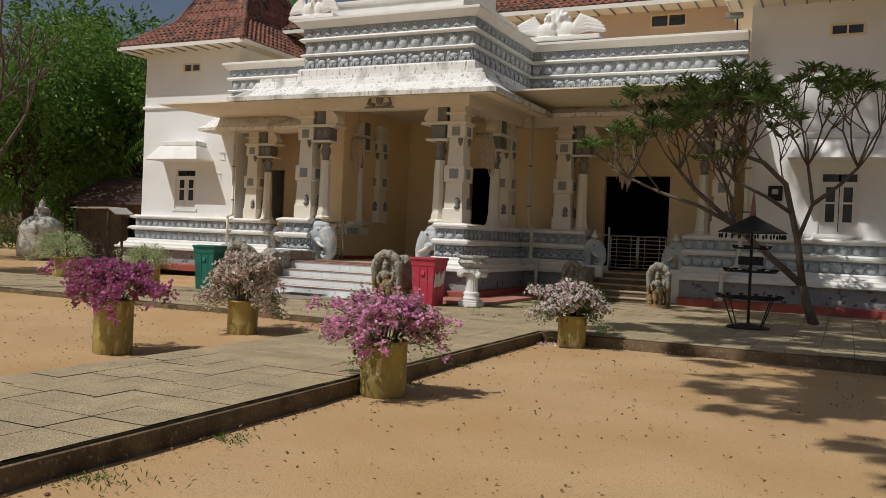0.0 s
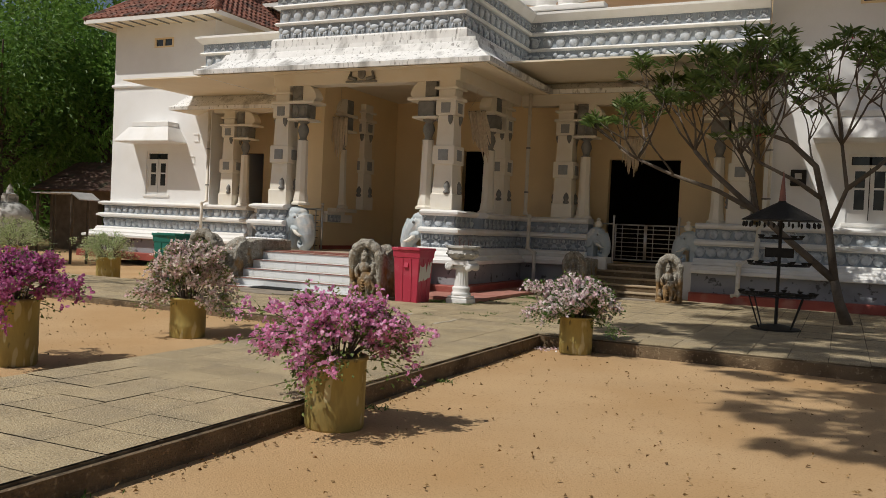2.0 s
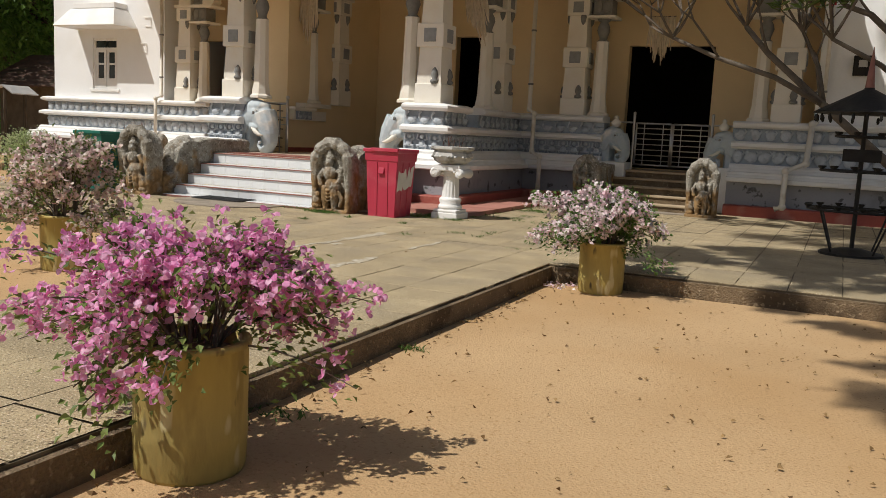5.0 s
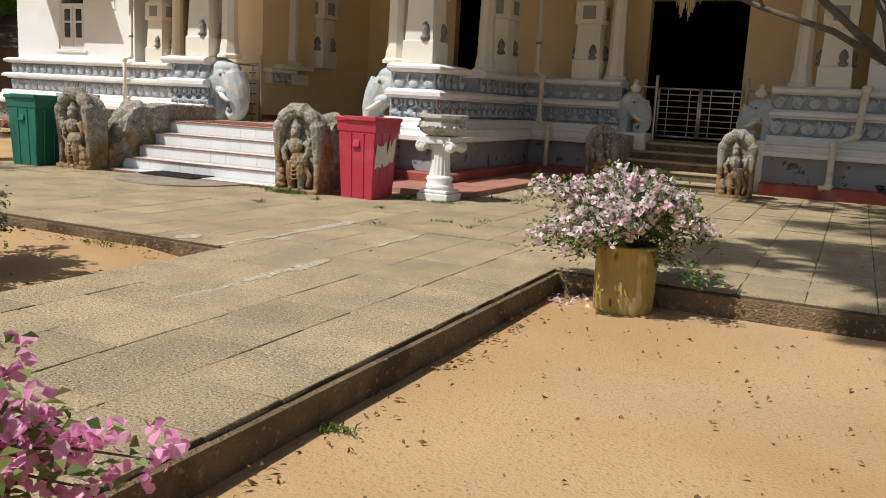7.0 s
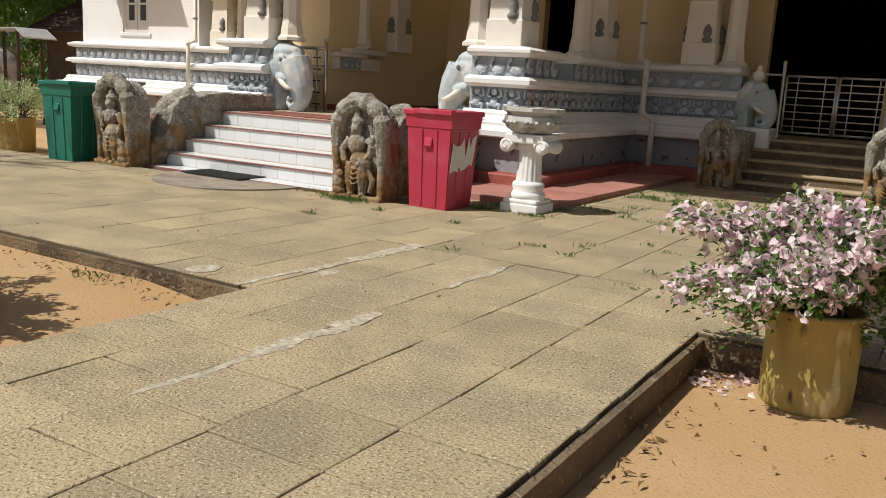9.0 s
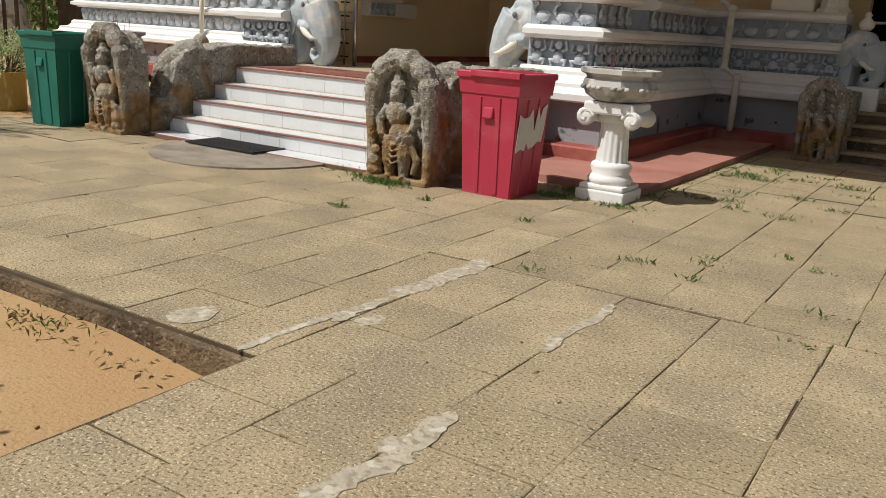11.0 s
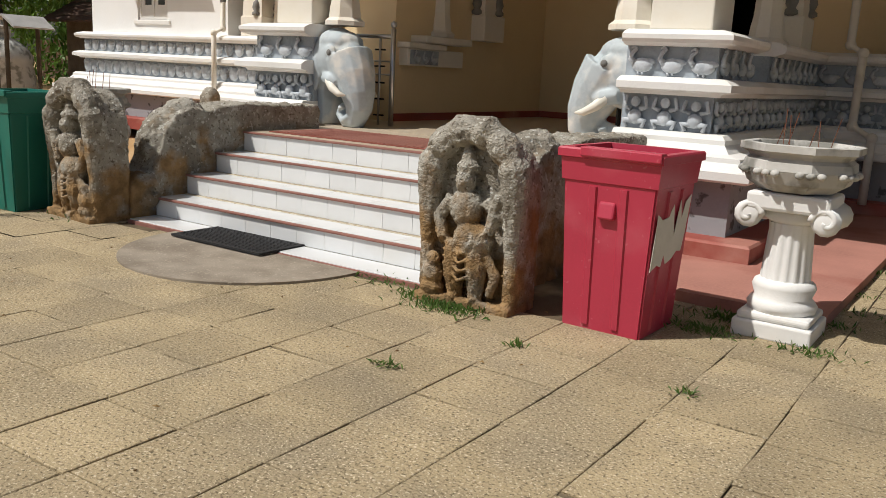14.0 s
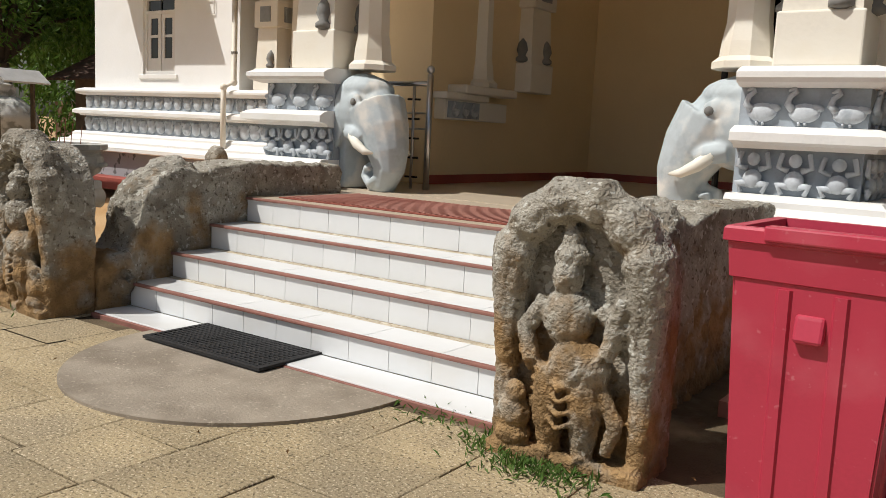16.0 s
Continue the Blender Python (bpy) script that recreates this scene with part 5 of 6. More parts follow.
# ---- pedestal bowls ----
def bowl_stand(at, label, tall=1.0):
    p = thing("incense_stand", label, "incense stand", "incense stands", at=at)
    bm = B()
    box(bm, -0.235, 0.235, -0.235, 0.235, -0.01, 0.1, 0.015)
    box(bm, -0.215, 0.215, -0.215, 0.215, 0.1, 0.15, 0.02)
    part("foot", bm, PLINTH, p, "square cream foot")
    part("base_ring", lathe(B(), [(0.2, 0.15), (0.21, 0.19), (0.19, 0.22), (0.17, 0.24), (0.19, 0.3), (0.18, 0.33), (0.15, 0.35)], (0, 0, 0), 24), PLINTH, p, "", True)
    bm = B()
    n = 64
    rings = []
    for z, r in ((0.34, 0.145), (0.4, 0.14), (0.66, 0.125), (0.7, 0.13)):
        rings.append([bm.verts.new(((r + 0.012 * (abs(math.sin(8 * 2 * math.pi * k / n)) - 0.5)) * math.cos(2 * math.pi * k / n), (r + 0.012 * (abs(math.sin(8 * 2 * math.pi * k / n)) - 0.5)) * math.sin(2 * math.pi * k / n), z)) for k in range(n)])
    for r0, r1 in zip(rings, rings[1:]):
        for k in range(n):
            bm.faces.new((r0[k], r0[(k + 1) % n], r1[(k + 1) % n], r1[k]))
    part("shaft", bm, WHITE, p, "fluted white shaft", True)
    cap = part("capital", box(B(), -0.24, 0.24, -0.22, 0.22, 0.78, 0.89, 0.02), WHITE, p, "scrolled white capital")
    part("echinus", lathe(B(), [(0.13, 0.7), (0.17, 0.73), (0.16, 0.78)], (0, 0, 0), 20), WHITE, cap, "", True)
    for sx in (-1, 1):
        for sy in (-1, 1):
            bm = B()
            pts = [(sx * (0.22 - 0.082 * (1 - t / 6.5) * math.cos(t) * 1.0), sy * 0.2, 0.75 + 0.085 * (1 - t / 6.5) * math.sin(t + 0.0)) for t in np.linspace(0, 6, 22)]
            tube(bm, pts, 0.024, 6)
            ball(bm, (sx * 0.22, sy * 0.2, 0.75), 0.08, 1, 0.25, 1, 10, 6)
            part("volute", bm, WHITE, cap, "spiral volute", True)
        bm = B()
        tube(bm, [(sx * 0.22, -0.2, 0.75), (sx * 0.22, 0, 0.76), (sx * 0.22, 0.2, 0.75)], [0.085, 0.06, 0.085], 12)
        part("roll", bm, WHITE, cap, "", True)
    bowl = part("bowl", lathe(B(), [(0.14, 0.89), (0.22, 0.9), (0.3, 0.95), (0.335, 1.03), (0.325, 1.08), (0.3, 1.1), (0.31, 1.12), (0.36, 1.14), (0.36, 1.18), (0.33, 1.185), (0.3, 1.18), (0.28, 1.14), (0.05, 1.13)], (0, 0, 0), 8, turn=0.5), STUPA, p, "stained octagonal cement bowl")
    part("ash_bed", lathe(B(), [(0.28, 1.12), (0.27, 1.145), (0.02, 1.155)], (0, 0, 0), 16), ASH, bowl, "grey ash")
    for k in range(8):
        a = 2 * math.pi * (k + 0.5) / 8
        bm = B()
        for q in (-0.06, 0.0, 0.06):
            ball(bm, (0.322 * math.cos(a) - q * math.sin(a), 0.322 * math.sin(a) + q * math.cos(a), 1.015), 0.028, 1, 1, 0.8, 7, 5)
        part("boss", bm, STUPA, bowl, "moulded flower band", True)
    r = random.Random(3)
    for k in range(7):
        x, y = r.uniform(-0.15, 0.15), r.uniform(-0.15, 0.15)
        part("incense_stick", tube(B(), [(x, y, 1.13), (x + r.uniform(-0.07, 0.07), y + r.uniform(-0.05, 0.05), 1.13 + r.uniform(0.12, 0.27))], 0.003, 4), STICK, bowl)
    return p


s1 = bowl_stand(pose(-7.82, 18.03, 0.0), "white scrolled pedestal with a stained octagonal incense bowl")
copy_thing(s1, pose(-14.55, 17.75, -0.02))["label"] = "white scrolled pedestal with a bowl behind the green bin"

# ---- drainpipes, meter, camera ----
def pipe(pts, label, r=0.05):
    p = thing("drainpipe", label, "drainpipe")
    part("tube", tube(B(), pts, r, 10), PVC, p, "", True)
    for q in pts[1:-1]:
        bm = B()
        ball(bm, q, r * 1.3)
        part("elbow", bm, PVC, p, "", True)
    for z in (2.6, 3.8):
        part("clip", lathe(B(), [(r * 1.25, z), (r * 1.25, z + 0.04)], (pts[0][0], pts[0][1], 0), 10), GREYORN, p)
    return p


pipe([(-8.62, 23.9, 5.3), (-8.62, 23.9, 2.05), (-8.45, 23.78, 1.95), (-8.45, 23.75, 1.1), (-8.2, 23.6, 0.98), (-8.2, 23.6, 0.2)], "white plastic drainpipe in the porch corner")
pipe([(-20.05, F - 0.05, 5.3), (-20.05, F - 0.05, 2.1), (-20.05, F - 0.28, 2.0), (-20.05, F - 0.28, 0.9)], "cream drainpipe at the tower edge")
pipe([(-2.45, F - 0.0, 5.2), (-2.45, F - 0.0, 2.4)], "thin cream conduit on the side wall", 0.04)
pipe([(-2.55, F + 0.1, 1.98), (-2.6, F - 0.3, 1.95), (-2.65, F - 0.3, 1.15), (-3.0, F - 0.6, 0.98), (-3.0, F - 0.6, 0.25), (-3.15, F - 0.6, 0.2)], "white drainpipe bent over the plinth", 0.06)
m = thing("electric_meter", "dark electric meter box on the cream wall", "meter box")
part("box", box(B(), -1.98, -1.62, WY - 0.1, WY, 2.95, 3.35, 0.02), IRON, m)
part("dial", box(B(), -1.88, -1.72, WY - 0.115, WY - 0.1, 3.12, 3.26, 0.004), STUPA, m, "pale dial")
cctv = thing("security_camera", "small grey security camera on the parapet end", "camera")
part("arm", tube(B(), [(-2.9, 23.8, 7.45), (-2.9, 23.7, 7.75)], 0.025, 6), IRON, cctv)
part("case", box(B(), -3.2, -2.75, 23.6, 23.75, 7.75, 7.9, 0.03), GREYORN, cctv)
for i, (x, z) in enumerate(((-20.75, 4.35), (-20.9, 3.6))):
    h = thing("wall_bracket", "small white bent wire bracket on the wall", "bracket")
    part("wire", tube(B(), [(x - 0.12, WY - 0.03, z), (x + 0.12, WY - 0.03, z), (x + 0.12, WY - 0.03, z - 0.25), (x - 0.08, WY - 0.03, z - 0.25)], 0.012, 6), WOODW, h)


# ---- cotton hangings ----
def hanging(x, y, z, w, h, label, slant=0.0, top=5.07):
    c = thing("macrame_hanging", label, "hanging")
    part("rod", tube(B(), [(x - w / 2, y, z), (x + w / 2, y, z)], 0.012, 6), BARKD, c)
    r = random.Random(int(z * 100 + x * 10))
    bm = B()
    n = 18
    for k in range(n):
        u = (k + 0.5) / n
        px = x - w / 2 + w * u
        l = h * (0.6 + 0.4 * math.sin(math.pi * u)) * r.uniform(0.8, 1.1)
        pts = [(px + slant * t * l + 0.015 * math.sin(5 * t + k), y + 0.02 * math.sin(4 * t + 2 * k), z - l * t) for t in np.linspace(0, 1, 6)]
        tube(bm, pts, [0.022, 0.024, 0.02, 0.022, 0.018, 0.008], 5)
    part("fringe", bm, MACRAME, c, "knotted cotton fringe", True)
    part("cord", tube(B(), [(x - w / 2, y, z), (x, y, z + 0.35), (x, y, top)], 0.006, 5), MACRAME, c)


hanging(-9.2, 21.6, 4.5, 0.5, 1.25, "long pale cotton fringe hanging in the porch opening", 0.25)
hanging(-13.6, 22.2, 4.5, 0.5, 1.2, "long pale cotton fringe hanging by the tan wall", 0.0, 5.47)
hanging(-5.9, 24.62, 4.2, 0.6, 1.0, "pale cotton fringe hanging before the dark doorway")
emb = thing("emblem", "small carved emblem above the stairs", "emblem")
bm = B()
ball(bm, (-11.8, 20.27, 5.3), 0.12, 1, 0.4, 1.2)
for s in (-1, 1):
    tube(bm, [(-11.8 + s * 0.15, 20.27, 5.15), (-11.8 + s * 0.35, 20.27, 5.2), (-11.8 + s * 0.3, 20.27, 5.35)], [0.05, 0.06, 0.03], 6)
box(bm, -12.25, -11.35, 20.24, 20.29, 5.07, 5.12, 0.01)
part("relief", bm, GREYORN, emb, "", True)

# ---- iron oil-lamp stand ----
lx, ly = -1.74, 18.15
lamp = thing("oil_lamp_stand", "black iron tiered oil-lamp stand with a conical roof", "lamp stand", at=pose(lx, ly, 0))
part("pole", tube(B(), [(0, 0, 0), (0, 0, 2.1)], 0.03, 8), IRON, lamp)
roof = part("roof", lathe(B(), [(0.67, 1.93), (0.66, 1.95), (0.3, 2.14), (0.07, 2.26), (0.06, 2.28)], (0, 0, 0), 20), IRON, lamp, "conical iron roof")
part("spire", lathe(B(), [(0.06, 2.27), (0.05, 2.4), (0.03, 2.6), (0.004, 2.82)], (0, 0, 0), 10), NOSING, roof, "brownish pointed spire")
for k in range(24):
    a = 2 * math.pi * k / 24
    bm = B()
    ball(bm, (0.63 * math.cos(a), 0.63 * math.sin(a), 1.86), 0.035, 0.7, 0.7, 1.5, 6, 5)
    part("pendant", bm, IRON, roof, "leaf pendant")
for z, r in ((0.62, 0.62), (1.15, 0.5), (1.62, 0.35)):
    bm = B()
    tube(bm, [(r * math.cos(a), r * math.sin(a), z) for a in np.linspace(0, 2 * math.pi, 29)], 0.018, 5)
    for a in np.linspace(0, math.pi, 4)[:-1]:
        tube(bm, [(r * math.cos(a), r * math.sin(a), z), (-r * math.cos(a), -r * math.sin(a), z)], 0.014, 5)
    tier_p = part("ring", bm, IRON, lamp, "iron ring shelf")
    for k in range(int(r * 22)):
        a = 2 * math.pi * k / int(r * 22)
        part("oil_cup", lathe(B(), [(0.02, 0.0), (0.05, 0.03), (0.055, 0.045), (0.03, 0.035)], (r * math.cos(a), r * math.sin(a), z + 0.012), 8), IRON, tier_p, "small oil cup")
part("sign_plate", box(B(), -0.24, 0.24, -0.06, -0.045, 1.28, 1.45, 0.004), IRON, lamp, "blank dark plate")
for k in range(4):
    a = math.pi / 4 + k * math.pi / 2
    part("leg", tube(B(), [(0.62 * math.cos(a), 0.62 * math.sin(a), 0.62), (0.35 * math.cos(a), 0.35 * math.sin(a), 0.0)], 0.014, 6), IRON, lamp)
part("foot", lathe(B(), [(0.42, -0.01), (0.42, 0.03), (0.15, 0.09), (0.04, 0.1)], (0, 0, 0), 16), IRON, lamp, "round iron foot")


# ---- plants ----
def leaf_cards(centres, dirs, length, width, seed, fold=0.25, spread=1.0):
    """pointed folded leaves: four corners each, at the centres, along the directions."""
    r = np.random.default_rng(seed)
    c = np.asarray(centres, float)
    n = len(c)
    d = np.asarray(dirs, float) + r.normal(0, 0.45 * spread, (n, 3))
    d /= np.linalg.norm(d, axis=1, keepdims=True) + 1e-9
    up = r.normal(0, 1, (n, 3)) * 0.6 + np.array([0, 0, 1.0])
    s = np.cross(d, up)
    s /= np.linalg.norm(s, axis=1, keepdims=True) + 1e-9
    nn = np.cross(s, d)
    L = length * r.uniform(0.65, 1.25, (n, 1))
    W = width * r.uniform(0.7, 1.2, (n, 1))
    v = np.stack([c, c + d * L * 0.5 + s * W * 0.5 + nn * W * fold, c + d * L - nn * L * 0.1, c + d * L * 0.5 - s * W * 0.5 + nn * W * fold], axis=1)
    return v.reshape(-1, 3)


def bracts(centres, dirs, size, seed):
    """rounded papery petals of six corners each."""
    r = np.random.default_rng(seed)
    c = np.asarray(centres, float)
    n = len(c)
    d = np.asarray(dirs, float) + r.normal(0, 0.3, (n, 3))
    d /= np.linalg.norm(d, axis=1, keepdims=True) + 1e-9
    s = np.cross(d, r.normal(0, 1, (n, 3)))
    s /= np.linalg.norm(s, axis=1, keepdims=True) + 1e-9
    nn = np.cross(s, d)
    L = size * r.uniform(0.75, 1.25, (n, 1))
    ks = ((0, 0, 0), (0.35, 0.42, 0.12), (0.75, 0.38, 0.16), (1.0, 0.0, 0.0), (0.75, -0.38, 0.16), (0.35, -0.42, 0.12))
    return np.stack([c + d * L * a + s * L * b + nn * L * e for a, b, e in ks], axis=1).reshape(-1, 3)


def potted(at, h, r, label, flower, density, wide, high, seed, leaf=L_BOUG, droop=0.5, petals=0.03, leafy=1.0, group="flower pots"):
    """painted drum pot with a mound of bougainvillea on arching stems."""
    rr = np.random.default_rng(seed)
    p = thing("flower_pot", label, "potted plant", group, at=at)
    prof = [(r * 0.93, 0), (r * 0.98, 0.03), (r, h * 0.3), (r * 1.01, h * 0.33), (r * 0.995, h * 0.36), (r, h * 0.94), (r * 1.05, h * 0.95), (r * 1.06, h - 0.01), (r * 1.03, h), (r * 0.92, h), (r * 0.9, h * 0.88), (0.02, h * 0.87)]
    part("pot", lathe(B(), prof, (0, 0, 0), 28), POT, p, "ochre painted concrete drum", True)
    part("soil", lathe(B(), [(r * 0.91, h * 0.88), (r * 0.5, h * 0.91), (0.02, h * 0.92)], (0, 0, 0), 16), SOIL, p)
    tips, tdir = [], []
    bm = B()
    n_stem = 46
    for k in range(n_stem):
        a = rr.uniform(0, 2 * math.pi)
        q = math.sqrt(rr.uniform(0.02, 1))
        ex, ey = wide * q * math.cos(a), wide * q * math.sin(a) * 0.85
        ez = h + high * (1 - 0.95 * q ** 2.4) * rr.uniform(0.75, 1.08) - droop * max(0, q - 0.6) * rr.uniform(0.0, 1.1)
        if k < 3:
            ex, ey, ez = ex * 1.12 / q, ey * 1.12 / q, h + high * rr.uniform(0.2, 0.9)
        pts = []
        for t in np.linspace(0, 1, 7):
            pts.append((ex * t ** 1.3 + r * 0.4 * math.cos(a) * (1 - t), ey * t ** 1.3 + r * 0.4 * math.sin(a) * (1 - t), h * 0.88 + (ez - h * 0.88) * math.sin(t * math.pi * 0.5) + 0.12 * math.sin(math.pi * t) * q))
        tube(bm, pts, np.linspace(0.009, 0.0025, 7).tolist(), 4)
        P = np.array(pts)
        for t in rr.uniform(0.35, 1.0, 22):
            i = min(5, int(t * 6))
            f = t * 6 - i
            base = P[i] * (1 - f) + P[i + 1] * f + rr.normal(0, 0.045, 3)
            tips.append(base)
            tdir.append(P[i + 1] - P[i] + np.array([0, 0, 0.02]))
    part("stem_tangle", bm, BARK, p, "thin woody stems")["kind"] = "stuff"
    tips, tdir = np.array(tips), np.array(tdir)
    nl = int(2600 * leafy)
    pick = rr.integers(0, len(tips), nl)
    lc = tips[pick] + rr.normal(0, 0.04, (nl, 3))
    tagged(quads("foliage", leaf_cards(lc, tdir[pick] * 8, 0.045, 0.028, seed), leaf, p, "small green leaves"), kind="stuff")
    if flower:
        # bracts sit in threes, mostly on the outer half of the stems
        w = np.linalg.norm(tips[:, :2], axis=1) / wide + (tips[:, 2] - h) / high
        order = np.argsort(-w + rr.normal(0, 0.28, len(w)))
        heads = tips[order[:density]]
        heads = np.concatenate([heads] + [heads + rr.normal(0, 0.034, heads.shape) for k in range(3)])
        c3 = np.repeat(heads, 3, axis=0)
        ang = np.tile(np.array([0, 2.09, 4.19]), len(heads)) + np.repeat(rr.uniform(0, 6.28, len(heads)), 3)
        ax = np.repeat(rr.normal(0, 1, (len(heads), 3)) + np.array([0, -0.2, 0.7]), 3, axis=0)
        ax /= np.linalg.norm(ax, axis=1, keepdims=True)
        u = np.cross(ax, np.array([0.3, 0.9, 0.1]))
        u /= np.linalg.norm(u, axis=1, keepdims=True)
        v = np.cross(ax, u)
        d = u * np.cos(ang)[:, None] + v * np.sin(ang)[:, None] + ax * 0.7
        tagged(quads("blossom", bracts(c3, d * 1.6, petals * 1.15, seed + 9), flower, p, "papery three-part bracts", 6), kind="stuff")
    return p


potted(pose(-4.54, 8.13, -0.21), 0.62, 0.255, "ochre drum pot of bright pink bougainvillea", F_PINK, 640, 0.8, 0.5, 11, droop=0.6, petals=0.03, leafy=1.5)
potted(pose(-4.16, 13.96, -0.21), 0.55, 0.24, "ochre drum pot of pale pink and white bougainvillea", F_PALE, 560, 0.74, 0.5, 12, L_GRASS, droop=0.8, petals=0.04, leafy=2.6)
potted(pose(-8.95, 8.46, -0.21), 0.75, 0.26, "ochre drum pot of purple-pink bougainvillea", F_MAG, 680, 1.02, 0.5, 13, droop=0.7, petals=0.036, leafy=1.1)
potted(pose(-9.13, 11.42, -0.21), 0.58, 0.25, "ochre drum pot of blush white bougainvillea", F_BLUSH, 800, 0.84, 0.8, 14, droop=0.9, petals=0.034, leafy=2.0)
potted(pose(-17.95, 18.2, -0.21), 0.6, 0.3, "ochre drum pot with a pale green variegated bush", None, 0, 0.95, 0.6, 15, L_VARI, leafy=1.6)
potted(pose(-20.8, 17.7, -0.21), 0.75, 0.3, "ochre drum pot with a leafy variegated bush", None, 0, 1.05, 0.75, 16, L_VARI, leafy=1.6)

# petals dropped beside the pale pot
fallen = thing("fallen_petals", "pink and white petals fallen by the pot", "petals", kind="stuff")
rr = np.random.default_rng(5)
pc = np.c_[rr.normal(-4.62, 0.16, 70), rr.normal(14.0, 0.14, 70), np.full(70, -0.185)]
quads("petal", leaf_cards(pc, rr.normal(0, 1, (70, 3)) * np.array([1, 1, 0.1]), 0.05, 0.04, 2), F_PALE, fallen)

# ---- leaf litter, weeds ----
n = 2600
lx_, ly_ = rr.uniform(-16, 7, n), rr.uniform(1, 14.1, n)
ok = ~((lx_ > -7.6) & (lx_ < -4.75)) & ~((lx_ < -7.5) & (ly_ > 13.1)) & (rr.uniform(0, 1, n) < 0.75)
lit = np.c_[lx_[ok], ly_[ok], np.full(ok.sum(), -0.185)]
tagged(quads("dry_leaves", leaf_cards(lit, rr.normal(0, 1, (len(lit), 3)) * np.array([1, 1, 0.15]), 0.048, 0.024, 6, 0.5), L_DRY), "scattered curled dry leaves on the sand", "leaves", kind="stuff")
fx, fy = rr.uniform(-16, 5, 3800), rr.uniform(1, 14.1, 3800)
ok = ~((fx > -7.6) & (fx < -4.75)) & ~((fx < -7.5) & (fy > 13.1))
fl_ = np.c_[fx[ok], fy[ok], np.full(ok.sum(), -0.187)]
tagged(quads("leaf_crumbs", leaf_cards(fl_, rr.normal(0, 1, (len(fl_), 3)) * np.array([1, 1, 0.1]), 0.02, 0.011, 9, 0.4), L_DRY), "fine crumbs of leaf and straw on the sand", "leaves", kind="stuff")
k1 = np.concatenate([np.c_[rr.normal(KX + 0.12, 0.07, 260), rr.uniform(2, 14, 260), np.full(260, -0.185)], np.c_[rr.uniform(-15, -7.7, 120), rr.normal(12.95, 0.08, 120), np.full(120, -0.09)]])
tagged(quads("dry_leaves", leaf_cards(k1, rr.normal(0, 1, (len(k1), 3)) * np.array([1, 1, 0.2]), 0.06, 0.02, 7, 0.5), L_DRY), "dry leaves and straw drifted along the kerb", "leaves", kind="stuff")
k2 = np.c_[rr.uniform(-13, 2, 160), rr.uniform(13.4, 21, 160), np.full(160, 0.008)]
k2 = k2[~((k2[:, 0] < -9.2) & (k2[:, 1] > 17))]
tagged(quads("dry_leaves", leaf_cards(k2, rr.normal(0, 1, (len(k2), 3)) * np.array([1, 1, 0.1]), 0.035, 0.015, 8, 0.4), L_DRY), "a few dry leaves on the paving", "leaves", kind="stuff")


def weeds(name, spots, seed, label):
    r = np.random.default_rng(seed)
    c, d = [], []
    for x, y, rad, k, z in spots:
        m = k
        c.append(np.c_[r.normal(x, rad, m), r.normal(y, rad * 0.5, m), np.full(m, z)])
        d.append(np.c_[r.normal(0, 0.8, m), r.normal(0, 0.8, m), np.full(m, 0.9)])
    c, d = np.concatenate(c), np.concatenate(d)
    tagged(quads(name, leaf_cards(c, d * 2, 0.055, 0.012, seed, 0.2, 0.8), L_GRASS), label, "weeds", kind="stuff")


weeds("weeds", [(-9.65, 16.98, 0.16, 420, 0.0), (-9.95, 17.1, 0.1, 140, 0.0), (-8.05, 18.1, 0.14, 330, 0.0), (-8.2, 17.7, 0.12, 150, 0.0), (-7.6, 17.68, 0.1, 80, 0.0), (-10.3, 17.22, 0.15, 60, 0.0), (-8.9, 16.6, 0.03, 30, 0.0), (-9.25, 15.85, 0.05, 30, 0.0), (-7.9, 16.55, 0.04, 24, 0.0), (-13.9, 17.05, 0.2, 60, 0.0)], 21, "green weeds at the foot of the stones")
weeds("weeds", [(-7.2 + rr.normal(0, 0.6), 20.2 + rr.normal(0, 0.9), 0.09, 26, 0.0) for k in range(40)] + [(-6.2 + rr.normal(0, 0.5), 16.0 + rr.normal(0, 0.6), 0.05, 12, 0.0) for k in range(10)], 22, "sparse weeds in the paving joints")
weeds("weeds", [(KX + 0.1, 10.6, 0.06, 60, -0.2), (KX + 0.12, 8.9, 0.12, 60, -0.2), (KX + 0.12, 5.6, 0.2, 140, -0.2), (KX + 0.15, 4.2, 0.25, 160, -0.2), (-8.8, 13.0, 0.2, 70, -0.11)], 23, "tufts of grass along the kerb")


# ---- trees ----
def branch_tree(root, tips_out, bm, p, d, r, depth, rg, length, up=0.25, bend=0.5, fork=(2, 3)):
    """grows a tapering limb and forks it; collects the twig ends."""
    pts, rad = [p.copy()], [r]
    for k in range(4):
        d = (d + Vector((rg.uniform(-1, 1), rg.uniform(-1, 1), rg.uniform(-0.6, 0.8))) * bend * 0.28 + Vector((0, 0, up * 0.15))).normalized()
        p = p + d * length / 4
        pts.append(p.copy())
        rad.append(r * (1 - 0.28 * (k + 1) / 4))
    tube(bm, pts, rad, 7 if r > 0.03 else 5)
    if depth == 0:
        tips_out.append((p.copy(), d.copy()))
        return
    for k in range(rg.randint(*fork)):
        nd = (d + Vector((rg.uniform(-1, 1), rg.uniform(-1, 1), rg.uniform(-0.5, 0.7))) * bend * 1.6).normalized()
        branch_tree(root, tips_out, bm, p, nd, r * 0.68, depth - 1, rg, length * rg.uniform(0.62, 0.85), up, bend, fork)


